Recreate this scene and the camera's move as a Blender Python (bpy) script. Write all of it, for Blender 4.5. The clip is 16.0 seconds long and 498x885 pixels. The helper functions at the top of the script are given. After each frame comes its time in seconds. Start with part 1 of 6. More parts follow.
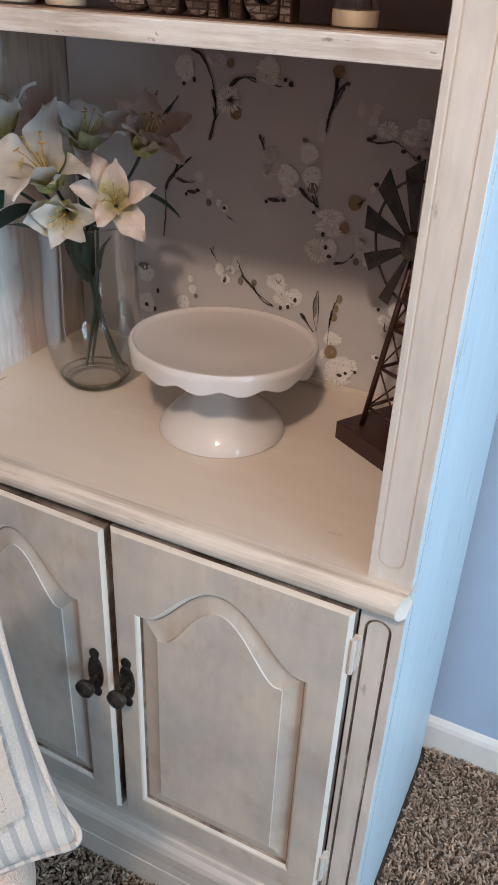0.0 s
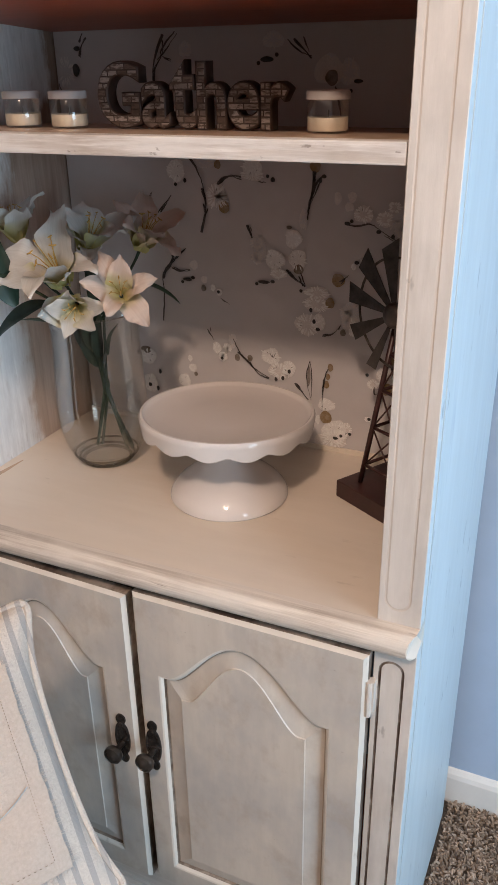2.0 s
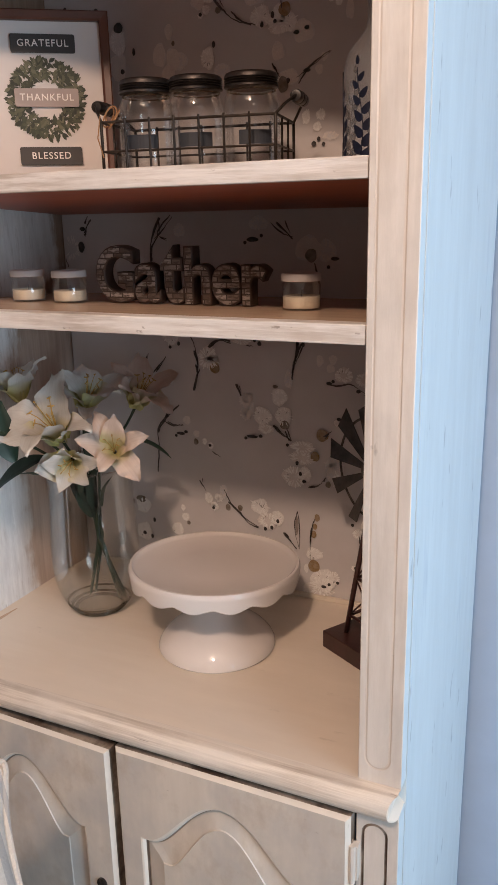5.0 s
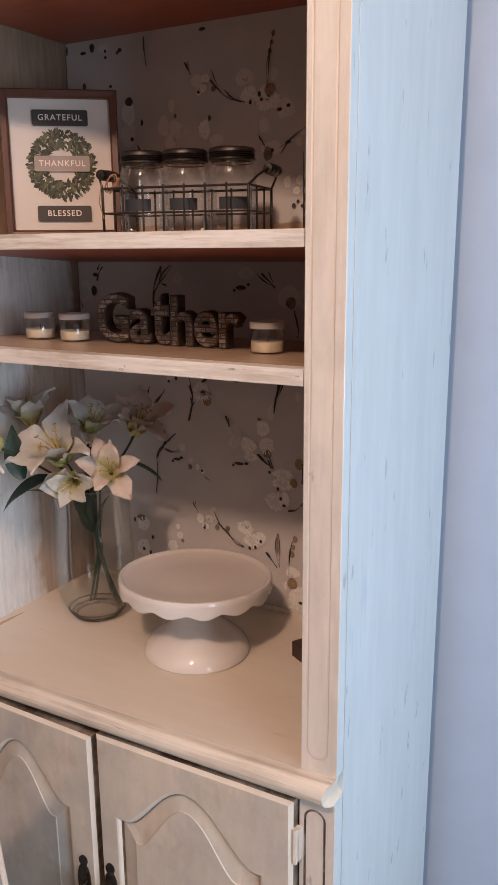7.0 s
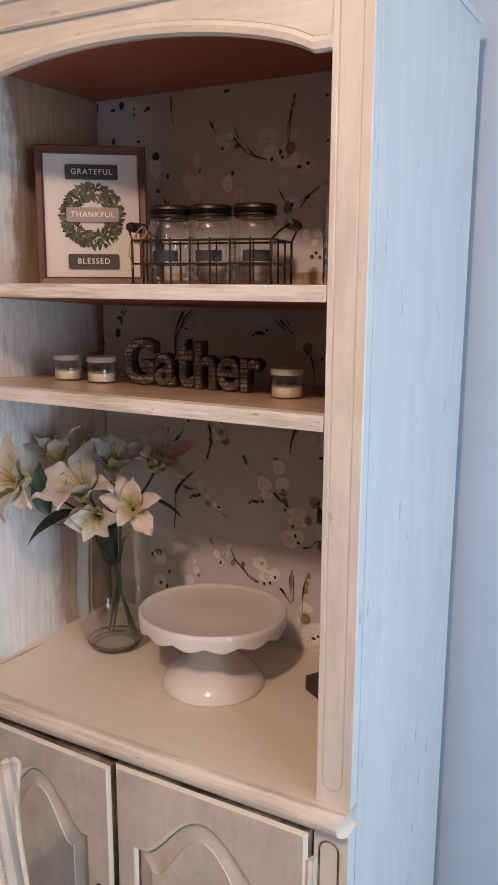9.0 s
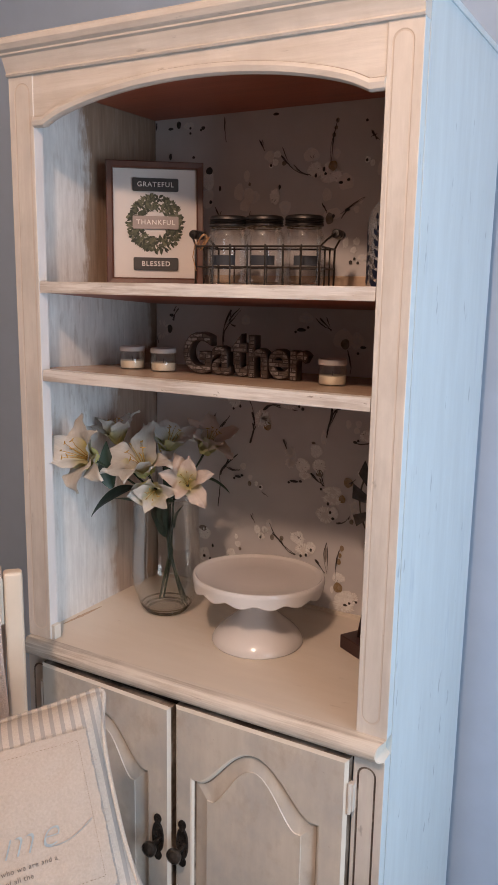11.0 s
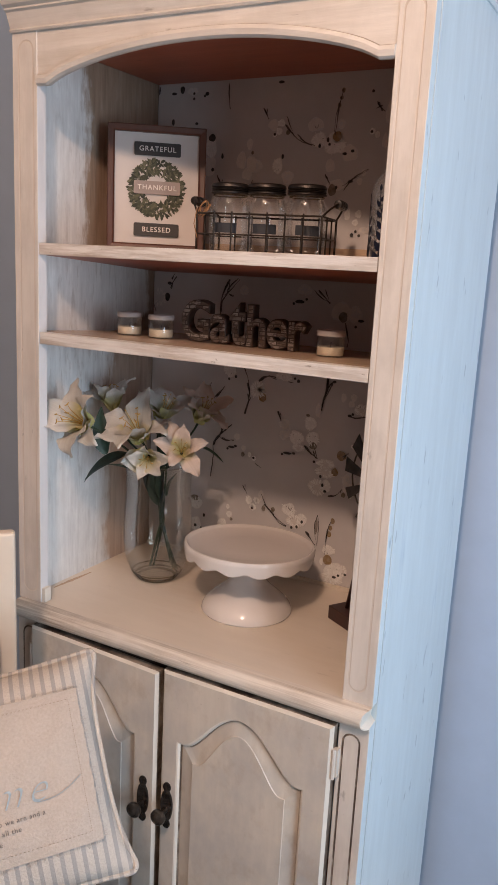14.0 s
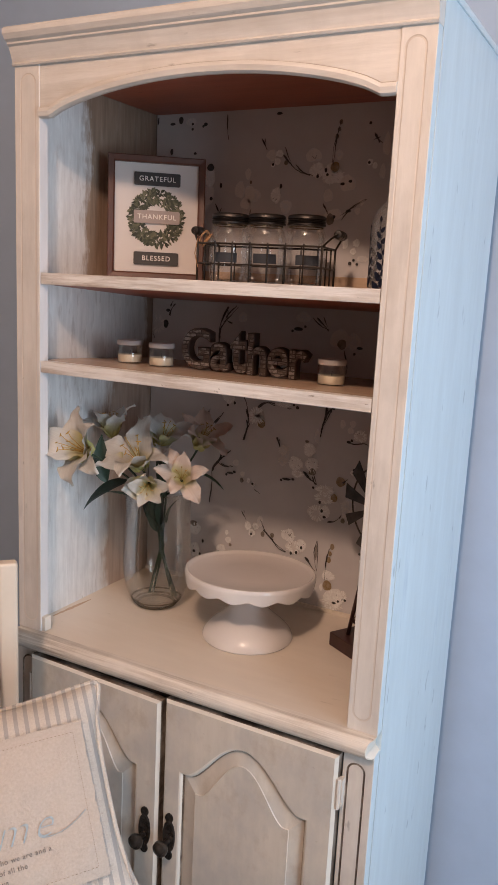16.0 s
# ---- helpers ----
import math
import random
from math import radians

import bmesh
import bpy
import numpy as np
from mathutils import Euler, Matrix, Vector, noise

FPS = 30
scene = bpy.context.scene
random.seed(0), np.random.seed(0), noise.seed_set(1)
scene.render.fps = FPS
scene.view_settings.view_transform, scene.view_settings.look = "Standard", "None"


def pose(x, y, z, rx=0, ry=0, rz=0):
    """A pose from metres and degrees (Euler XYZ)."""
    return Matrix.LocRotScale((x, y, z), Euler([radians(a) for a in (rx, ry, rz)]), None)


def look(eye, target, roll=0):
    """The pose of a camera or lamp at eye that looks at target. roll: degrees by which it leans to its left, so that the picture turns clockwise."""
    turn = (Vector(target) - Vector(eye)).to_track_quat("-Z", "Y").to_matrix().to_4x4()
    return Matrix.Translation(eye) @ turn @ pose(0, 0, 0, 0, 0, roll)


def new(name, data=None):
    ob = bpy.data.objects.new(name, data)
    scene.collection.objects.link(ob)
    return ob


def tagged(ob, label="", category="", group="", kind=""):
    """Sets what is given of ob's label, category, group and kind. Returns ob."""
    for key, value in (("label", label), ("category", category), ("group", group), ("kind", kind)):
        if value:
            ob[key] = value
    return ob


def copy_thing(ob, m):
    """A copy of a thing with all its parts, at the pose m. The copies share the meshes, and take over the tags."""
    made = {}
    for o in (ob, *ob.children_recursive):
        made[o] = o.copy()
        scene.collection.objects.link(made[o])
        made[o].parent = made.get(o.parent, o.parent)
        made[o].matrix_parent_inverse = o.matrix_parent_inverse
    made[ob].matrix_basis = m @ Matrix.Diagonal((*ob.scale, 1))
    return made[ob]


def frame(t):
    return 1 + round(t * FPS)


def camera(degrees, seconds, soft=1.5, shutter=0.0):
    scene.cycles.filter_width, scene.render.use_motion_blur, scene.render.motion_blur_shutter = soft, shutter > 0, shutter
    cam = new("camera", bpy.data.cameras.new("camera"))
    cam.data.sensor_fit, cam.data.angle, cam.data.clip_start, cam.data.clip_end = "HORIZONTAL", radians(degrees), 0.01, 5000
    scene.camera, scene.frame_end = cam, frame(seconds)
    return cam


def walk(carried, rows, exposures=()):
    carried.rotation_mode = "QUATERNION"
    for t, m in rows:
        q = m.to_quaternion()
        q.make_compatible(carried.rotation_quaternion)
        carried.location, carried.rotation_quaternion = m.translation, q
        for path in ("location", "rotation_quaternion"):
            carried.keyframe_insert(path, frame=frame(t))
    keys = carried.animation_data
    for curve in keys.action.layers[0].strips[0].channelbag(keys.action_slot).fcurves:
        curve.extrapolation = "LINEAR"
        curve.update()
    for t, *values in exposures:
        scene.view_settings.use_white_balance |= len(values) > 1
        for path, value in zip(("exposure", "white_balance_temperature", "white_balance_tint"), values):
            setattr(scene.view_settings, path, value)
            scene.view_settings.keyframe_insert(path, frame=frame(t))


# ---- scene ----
cam = camera(34.5, 16.0, soft=1.0)
PATH = [
    (0, (0.503, -0.707, 1.427), (-0.22, 0.851, 0.402), 2.6),
    (0.5, (0.508, -0.753, 1.426), (-0.208, 0.817, 0.415), 1.3),
    (1, (0.514, -0.761, 1.427), (-0.21, 0.814, 0.43), -0.1),
    (1.5, (0.518, -0.778, 1.439), (-0.217, 0.825, 0.496), -0.7),
    (2, (0.522, -0.785, 1.45), (-0.229, 0.858, 0.593), -1.0),
    (2.5, (0.523, -0.789, 1.463), (-0.26, 0.897, 0.726), -2.1),
    (3, (0.523, -0.789, 1.469), (-0.264, 0.919, 0.788), -2.9),
    (3.5, (0.526, -0.791, 1.47), (-0.268, 0.934, 0.84), -3.1),
    (4, (0.524, -0.793, 1.476), (-0.255, 0.955, 0.896), -2.3),
    (6.5, (0.713, -0.845, 1.518), (-0.209, 0.857, 1.012), -0.2),
    (7, (0.734, -0.876, 1.524), (-0.198, 0.829, 1.052), -0.5),
    (7.5, (0.724, -0.861, 1.517), (-0.225, 0.832, 1.034), -0.5),
    (8, (0.727, -0.861, 1.537), (-0.222, 0.833, 1.058), 0.0),
    (8.5, (0.746, -0.87, 1.542), (-0.211, 0.832, 1.109), 0.3),
    (9, (0.739, -0.933, 1.549), (-0.212, 0.782, 1.156), 0.2),
    (9.5, (0.737, -1.001, 1.551), (-0.225, 0.704, 1.142), -0.5),
    (12, (0.766, -1.17, 1.536), (-0.187, 0.548, 1.163), 2.2),
    (12.5, (0.759, -1.173, 1.534), (-0.194, 0.543, 1.151), 2.5),
    (13, (0.759, -1.175, 1.533), (-0.193, 0.539, 1.138), 2.7),
    (13.5, (0.756, -1.166, 1.528), (-0.191, 0.546, 1.118), 2.8),
    (14, (0.749, -1.147, 1.527), (-0.176, 0.572, 1.092), 2.9),
    (14.5, (0.735, -1.132, 1.528), (-0.17, 0.589, 1.06), 3.0),
    (15, (0.748, -1.151, 1.543), (-0.147, 0.581, 1.094), 2.8),
    (15.5, (0.744, -1.157, 1.549), (-0.137, 0.59, 1.136), 2.6),
    (16, (0.727, -1.161, 1.545), (-0.178, 0.58, 1.155), 2.8),
]
walk(cam, [(t, look(eye, target, roll)) for t, eye, target, roll in PATH],
     exposures=((0.0, 0.11, 5900, 4.5), (0.5, 0.11, 6150, 7), (4.0, 0.11, 6300, 8), (6.5, -0.02, 6900, 16), (8.5, -0.05, 6950, 17), (9.0, -0.10, 6850, 15), (12.0, -0.09, 6750, 14), (16.0, -0.05, 6750, 14)))

# ---- light ----
world = bpy.data.worlds.new("world")
scene.world = world
world.use_nodes = True
_wn = world.node_tree.nodes
_sky = _wn.new("ShaderNodeTexSky")
_sky.sky_type = "NISHITA"
_sky.sun_disc = False
_sky.sun_elevation, _sky.sun_rotation = radians(35), radians(200)
world.node_tree.links.new(_sky.outputs[0], _wn["Background"].inputs[0])
_wn["Background"].inputs[1].default_value = 0.1

# The room's light: a warm ceiling lamp and cool daylight from the window in the east wall.
LAMP_AT = (0.58, -1.60, 2.70)


def lamp(name, kind, m, energy, colour, **kw):
    d = bpy.data.lights.new(name, kind)
    d.energy, d.color = energy, colour
    for k, v in kw.items():
        if k == "radius":
            d.shadow_soft_size = v
        elif k == "size":
            d.shape, d.size, d.size_y = "RECTANGLE", v[0], v[1]
    ob = new(name, d)
    ob.matrix_world = m
    return ob


lamp("ceiling_bulb", "POINT", pose(*LAMP_AT), 103, (1.0, 0.705, 0.525), radius=0.085)
lamp("window_daylight", "AREA", look((2.28, -0.95, 1.2), (0, -0.95, 1.2)), 50, (0.64, 0.83, 1.0), size=(1.3, 1.5))


# ---- materials ----
def nodes_of(name):
    m = bpy.data.materials.new(name)
    m.use_nodes = True
    t = m.node_tree
    return m, t, t.nodes["Principled BSDF"]


def add(t, kind, **inputs):
    n = t.nodes.new(kind)
    for k, v in inputs.items():
        if k in n.inputs:
            n.inputs[k].default_value = v
    return n


def mapped(t, scale=(1, 1, 1), rot=(0, 0, 0)):
    c = t.nodes.new("ShaderNodeTexCoord")
    mp = t.nodes.new("ShaderNodeMapping")
    mp.inputs["Scale"].default_value = scale
    mp.inputs["Rotation"].default_value = rot
    t.links.new(c.outputs["Object"], mp.inputs[0])
    return mp.outputs[0]


def noise_ramp(t, vec, scale, lo, hi, detail=4.0, rough=0.6):
    n = add(t, "ShaderNodeTexNoise", Scale=scale, Detail=detail, Roughness=rough)
    t.links.new(vec, n.inputs["Vector"])
    r = add(t, "ShaderNodeMapRange")
    r.inputs["From Min"].default_value, r.inputs["From Max"].default_value = lo, hi
    t.links.new(n.outputs["Fac"], r.inputs["Value"])
    return r.outputs[0]


def mix(t, fac, a, b):
    m = t.nodes.new("ShaderNodeMix")
    m.data_type = "RGBA"
    for sock, v in ((m.inputs[0], fac), (m.inputs[6], a), (m.inputs[7], b)):
        if isinstance(v, tuple):
            sock.default_value = (*v, 1)
        elif isinstance(v, (int, float)):
            sock.default_value = v
        else:
            t.links.new(v, sock)
    return m.outputs[2]


def bumped(t, b, height, strength, distance=0.002):
    n = add(t, "ShaderNodeBump", Strength=strength, Distance=distance)
    t.links.new(height, n.inputs["Height"])
    t.links.new(n.outputs[0], b.inputs["Normal"])


def plain(name, colour, rough=0.5, metal=0.0, vary=0.12, scale=30.0, bump=0.1, dist=0.001, spec=0.5):
    m, t, b = nodes_of(name)
    v = mapped(t)
    f = noise_ramp(t, v, scale, 0.3, 0.7)
    dark = tuple(c * (1 - vary) for c in colour)
    lite = tuple(min(1, c * (1 + vary)) for c in colour)
    t.links.new(mix(t, f, dark, lite), b.inputs["Base Color"])
    b.inputs["Roughness"].default_value, b.inputs["Metallic"].default_value = rough, metal
    b.inputs["Specular IOR Level"].default_value = spec
    if bump:
        bumped(t, b, f, bump, dist)
    return m


def math_node(t, op, a, b=0.0):
    n = add(t, "ShaderNodeMath")
    n.operation = op
    for sock, v in ((n.inputs[0], a), (n.inputs[1], b)):
        if isinstance(v, (int, float)):
            sock.default_value = v
        else:
            t.links.new(v, sock)
    return n.outputs[0]


def brushed(name, top, under, grain, cover=(0.35, 0.6), streak=0.5, rough=0.45, bump=0.25, cloud=0.0):
    """Chalk paint dragged dry over an older coat; grain: noise scale along x, y, z, small along the brush strokes."""
    m, t, b = nodes_of(name)
    v = mapped(t, grain)
    w = mapped(t, (1, 1, 1))
    fine = noise_ramp(t, v, 1.0, 0.3, 0.7, 6, 0.65)
    wide = noise_ramp(t, w, 5.0, 0.3, 0.7, 4)
    cov = noise_ramp(t, v, 0.45, cover[0], cover[1], 5, 0.7)
    a = mix(t, fine, tuple(c * (1 - 0.10 * streak) for c in top), tuple(min(1, c * (1 + 0.06 * streak)) for c in top))
    if cloud:
        # greyer, thinner patches of the wash
        patch = noise_ramp(t, mapped(t, (1, 1, 0.6)), 11.0, 0.47, 0.68, 5, 0.65)
        a = mix(t, math_node(t, "MULTIPLY", patch, cloud), a, tuple(0.80 * c + 0.02 for c in top))
    m1 = add(t, "ShaderNodeMath")
    m1.operation = "MULTIPLY"
    t.links.new(wide, m1.inputs[0])
    t.links.new(cov, m1.inputs[1])
    m2 = add(t, "ShaderNodeMath")
    m2.operation = "MULTIPLY"
    m2.inputs[1].default_value = streak
    t.links.new(m1.outputs[0], m2.inputs[0])
    worn = mix(t, m2.outputs[0], a, under)
    # short scuffs and specks where the older coat shows
    nick = noise_ramp(t, mapped(t, tuple(13 if g < 10 else max(42, 0.55 * g) for g in grain)), 1.0, 0.675, 0.725, 4, 0.55)
    m3 = add(t, "ShaderNodeMath")
    m3.operation = "MULTIPLY"
    m3.inputs[1].default_value = 0.7 * min(1.0, streak)
    t.links.new(nick, m3.inputs[0])
    t.links.new(mix(t, m3.outputs[0], worn, tuple(0.55 * c for c in under)), b.inputs["Base Color"])
    b.inputs["Roughness"].default_value = rough
    bumped(t, b, fine, bump, 0.0006)
    return m


def smudged(name):
    """Greige chalk paint with grey and brown glaze wiped over it in cloudy patches."""
    m, t, b = nodes_of(name)
    up = noise_ramp(t, mapped(t, (60, 60, 7)), 1.0, 0.3, 0.7, 6, 0.65)
    cloud = noise_ramp(t, mapped(t, (1, 1, 0.7)), 8.0, 0.42, 0.70, 5, 0.6)
    brown = noise_ramp(t, mapped(t, (1.3, 1.3, 1)), 16.0, 0.52, 0.78, 5, 0.65)
    flick = noise_ramp(t, mapped(t, (70, 70, 160)), 0.8, 0.70, 0.78, 4, 0.6)
    base = mix(t, up, (0.585, 0.530, 0.460), (0.655, 0.600, 0.530))
    for fac, share, colour in ((cloud, 0.85, (0.40, 0.395, 0.39)), (brown, 0.6, (0.38, 0.30, 0.225)), (flick, 0.5, (0.26, 0.20, 0.15))):
        k = add(t, "ShaderNodeMath")
        k.operation = "MULTIPLY"
        k.inputs[1].default_value = share
        t.links.new(fac, k.inputs[0])
        base = mix(t, k.outputs[0], base, colour)
    t.links.new(base, b.inputs["Base Color"])
    b.inputs["Roughness"].default_value = 0.42
    bumped(t, b, up, 0.22, 0.0006)
    return m


CREAM, UNDER = (0.685, 0.635, 0.585), (0.47, 0.405, 0.345)
M_VERT = brushed("paint_strokes_up", CREAM, UNDER, (55, 55, 6), cover=(0.42, 0.64), streak=0.8, bump=0.35, cloud=0.95)
M_HORI = brushed("paint_strokes_across", CREAM, UNDER, (8, 120, 120), cover=(0.38, 0.62), streak=0.85, bump=0.45, cloud=0.6)
M_DOOR = smudged("paint_greige_door")
M_EDGE = brushed("fresh_edge_paint", (0.70, 0.655, 0.59), (0.56, 0.49, 0.41), (20, 20, 9), cover=(0.5, 0.7), streak=0.6)
M_GROOVE = brushed("groove_glaze", (0.30, 0.235, 0.18), (0.50, 0.43, 0.36), (26, 26, 14), cover=(0.35, 0.6), streak=1.0)
# brown glaze of the grooves; on the door sides it paints gap shade
M_GLAZE_GAP = brushed("antique_glaze_gap_shade", (0.085, 0.055, 0.038), (0.50, 0.43, 0.36), (26, 26, 26), cover=(0.42, 0.58), streak=1.0)
M_VERT_GLAZE = brushed("faint_glaze", (0.55, 0.47, 0.40), (0.665, 0.595, 0.53), (30, 30, 12), cover=(0.3, 0.5), streak=1.0)
M_NOSE = brushed("paint_nose", (0.74, 0.68, 0.61), (0.34, 0.265, 0.20), (7, 230, 230), cover=(0.42, 0.60), streak=0.95, bump=0.5)
M_LIP = brushed("whitewashed_lip", (0.75, 0.71, 0.675), (0.36, 0.28, 0.215), (11, 170, 170), cover=(0.42, 0.58), streak=1.0, bump=0.6)
M_COUNTER = brushed("paint_counter", (0.72, 0.65, 0.565), (0.60, 0.50, 0.39), (5, 30, 30), streak=0.35, rough=0.33, bump=0.08)


def half_painted():
    """Whitewash dragged over tan wood in upright, crossing strokes; it gives out raggedly towards the back, later on between the shelves."""
    m, t, b = nodes_of("dry_brushed_inside")
    fine = noise_ramp(t, mapped(t, (150, 90, 7)), 1.0, 0.3, 0.7, 6, 0.65)
    swirl = noise_ramp(t, mapped(t, (40, 60, 22), (radians(24), 0, 0)), 1.0, 0.35, 0.65, 5, 0.65)
    gaps = noise_ramp(t, mapped(t, (120, 75, 13), (radians(-9), 0, 0)), 1.0, 0.53, 0.63, 5, 0.7)
    wide = noise_ramp(t, mapped(t), 9.0, 0.38, 0.60, 3)
    c = t.nodes.new("ShaderNodeTexCoord")
    s = t.nodes.new("ShaderNodeSeparateXYZ")
    t.links.new(c.outputs["Object"], s.inputs[0])
    edge = noise_ramp(t, mapped(t, (1, 1, 7)), 1.4, 0.2, 0.8, 3)
    teeth = noise_ramp(t, mapped(t, (60, 50, 11)), 1.0, 0.25, 0.75, 6, 0.75)
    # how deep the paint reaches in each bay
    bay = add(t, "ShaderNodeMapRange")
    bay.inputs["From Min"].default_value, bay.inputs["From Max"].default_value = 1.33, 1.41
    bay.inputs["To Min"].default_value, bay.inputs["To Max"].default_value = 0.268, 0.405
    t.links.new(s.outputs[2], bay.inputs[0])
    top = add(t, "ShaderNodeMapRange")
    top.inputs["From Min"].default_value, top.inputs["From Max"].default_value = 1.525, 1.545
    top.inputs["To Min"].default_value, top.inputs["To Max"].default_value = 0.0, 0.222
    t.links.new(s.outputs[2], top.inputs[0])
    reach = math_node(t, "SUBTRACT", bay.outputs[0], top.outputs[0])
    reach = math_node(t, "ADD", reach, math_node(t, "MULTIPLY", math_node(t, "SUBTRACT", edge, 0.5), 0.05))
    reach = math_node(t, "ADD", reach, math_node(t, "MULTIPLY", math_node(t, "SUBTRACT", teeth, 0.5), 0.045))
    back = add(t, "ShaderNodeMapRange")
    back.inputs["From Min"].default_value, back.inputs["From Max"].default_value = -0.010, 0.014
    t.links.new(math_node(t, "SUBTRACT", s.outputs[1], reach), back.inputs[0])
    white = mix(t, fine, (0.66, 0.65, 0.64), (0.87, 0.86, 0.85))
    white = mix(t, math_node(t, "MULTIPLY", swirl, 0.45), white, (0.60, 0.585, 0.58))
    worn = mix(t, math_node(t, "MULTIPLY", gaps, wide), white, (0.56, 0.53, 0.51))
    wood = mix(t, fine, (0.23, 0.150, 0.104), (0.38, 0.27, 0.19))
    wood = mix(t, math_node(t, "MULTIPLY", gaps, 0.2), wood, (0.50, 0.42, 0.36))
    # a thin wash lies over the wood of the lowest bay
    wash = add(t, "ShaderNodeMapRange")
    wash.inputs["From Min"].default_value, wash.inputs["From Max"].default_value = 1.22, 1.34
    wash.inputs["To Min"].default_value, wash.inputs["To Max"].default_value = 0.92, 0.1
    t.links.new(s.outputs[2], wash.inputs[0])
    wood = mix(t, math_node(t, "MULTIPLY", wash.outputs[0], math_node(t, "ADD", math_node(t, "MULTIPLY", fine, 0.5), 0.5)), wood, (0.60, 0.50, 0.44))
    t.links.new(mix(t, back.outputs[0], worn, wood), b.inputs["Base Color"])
    b.inputs["Roughness"].default_value = 0.5
    bumped(t, b, fine, 0.35, 0.0006)
    return m


M_SIDE_IN = half_painted()
M_INNER = brushed("inner_edge_paint", (0.70, 0.69, 0.70), (0.52, 0.49, 0.48), (30, 30, 6), cover=(0.5, 0.7), streak=0.5)
# cream side with the window's cool daylight mixed into its colour as blue
M_SIDE_OUT = brushed("paint_side_daylit", (0.60, 0.68, 0.72), (0.36, 0.44, 0.53), (26, 26, 3.4), cover=(0.60, 0.70), streak=0.75, bump=0.08, cloud=0.25)
M_BROWN = brushed("red_brown_stain", (0.42, 0.125, 0.070), (0.28, 0.082, 0.048), (5, 60, 60), streak=0.8, rough=0.4)
M_SHELF = brushed("shelf_top_tan", (0.60, 0.45, 0.33), (0.44, 0.29, 0.19), (6, 60, 60), streak=0.8, rough=0.25)
# near-black rail tone that also paints in the shade of the door gaps
M_DARKRAIL = brushed("dark_stain_gap_shade", (0.050, 0.030, 0.022), (0.025, 0.015, 0.012), (5, 60, 60), streak=0.8)
M_PAPER = plain("wallpaper_taupe", (0.588, 0.562, 0.562), 0.75, vary=0.05, scale=9, bump=0.05)
M_WALL = plain("wall_blue_paint", (0.39, 0.495, 0.645), 0.8, vary=0.025, scale=14, bump=0.08)
# unseen walls and ceiling: tones set low to weaken bounce into the shelves
M_FAR = plain("wall_far_dimmed", (0.20, 0.175, 0.16), 0.8, vary=0.03, scale=14, bump=0.08)
M_CEIL = plain("ceiling_dimmed", (0.52, 0.50, 0.47), 0.9, vary=0.03)
M_BASE = plain("baseboard_white", (0.78, 0.76, 0.72), 0.45, vary=0.03)
M_CARPET = plain("carpet_taupe", (0.12, 0.092, 0.070), 0.95, vary=0.4, scale=160, bump=0.9, dist=0.006)
M_WHITE = plain("white_ceramic", (0.70, 0.665, 0.645), 0.07, vary=0.01, bump=0)
M_ENAMEL = plain("black_enamel", (0.022, 0.018, 0.016), 0.2, vary=0.5, scale=90, bump=0.25)
M_KNOB = plain("worn_bronze", (0.10, 0.085, 0.075), 0.28, metal=0.8, vary=0.45, scale=80, bump=0.1)
M_IRON = plain("dark_iron", (0.036, 0.029, 0.025), 0.45, metal=0.5, vary=0.4, scale=60, bump=0.3)


# ---- mesh helpers ----
def part(name, bm, material, parent=None, label="", smooth=False):
    bmesh.ops.recalc_face_normals(bm, faces=bm.faces)
    if smooth:
        for e in bm.edges:
            if len(e.link_faces) == 2 and e.calc_face_angle() > 0.75:
                e.smooth = False
    me = bpy.data.meshes.new(name)
    bm.to_mesh(me)
    bm.free()
    if smooth:
        for p in me.polygons:
            p.use_smooth = True
    for mt in (material if isinstance(material, (list, tuple)) else [material]):
        me.materials.append(mt)
    ob = new(name, me)
    if parent is not None:
        ob.parent = parent
    if label:
        ob["label"] = label
    return ob


def thing(name, m, label, category, group="", kind=""):
    ob = new(name)
    ob.matrix_world = m
    return tagged(ob, label, category, group, kind)


def box(bm, x0, x1, y0, y1, z0, z1, bevel=0.0, seg=2, mat=0):
    r = bmesh.ops.create_cube(bm, size=1)
    vs = r["verts"]
    for v in vs:
        v.co = Vector(((x0 + x1) / 2 + v.co.x * (x1 - x0), (y0 + y1) / 2 + v.co.y * (y1 - y0), (z0 + z1) / 2 + v.co.z * (z1 - z0)))
    fs = {f for v in vs for f in v.link_faces}
    for f in fs:
        f.material_index = mat
    if bevel:
        es = list({e for v in vs for e in v.link_edges})
        bmesh.ops.bevel(bm, geom=es, offset=bevel, segments=seg, affect="EDGES", profile=0.6)


def boxed(*a, **k):
    bm = bmesh.new()
    box(bm, *a, **k)
    return bm


def lathe(bm, profile, n=48, centre=(0, 0), flute=None):
    """Turn (radius, z) pairs round z; flute(angle, i) may give a shift of z."""
    rings = []
    for i, (r, z) in enumerate(profile):
        ring = []
        for k in range(n):
            a = 2 * math.pi * k / n
            ring.append(bm.verts.new((centre[0] + r * math.cos(a), centre[1] + r * math.sin(a), z + (flute(a, i) if flute else 0))))
        rings.append(ring)
    for a, b in zip(rings, rings[1:]):
        for k in range(n):
            bm.faces.new((a[k], a[(k + 1) % n], b[(k + 1) % n], b[k]))
    for ring, r in ((rings[0], profile[0][0]), (rings[-1], profile[-1][0])):
        if r > 1e-6:
            bm.faces.new(ring)
    bmesh.ops.remove_doubles(bm, verts=bm.verts, dist=1e-6)


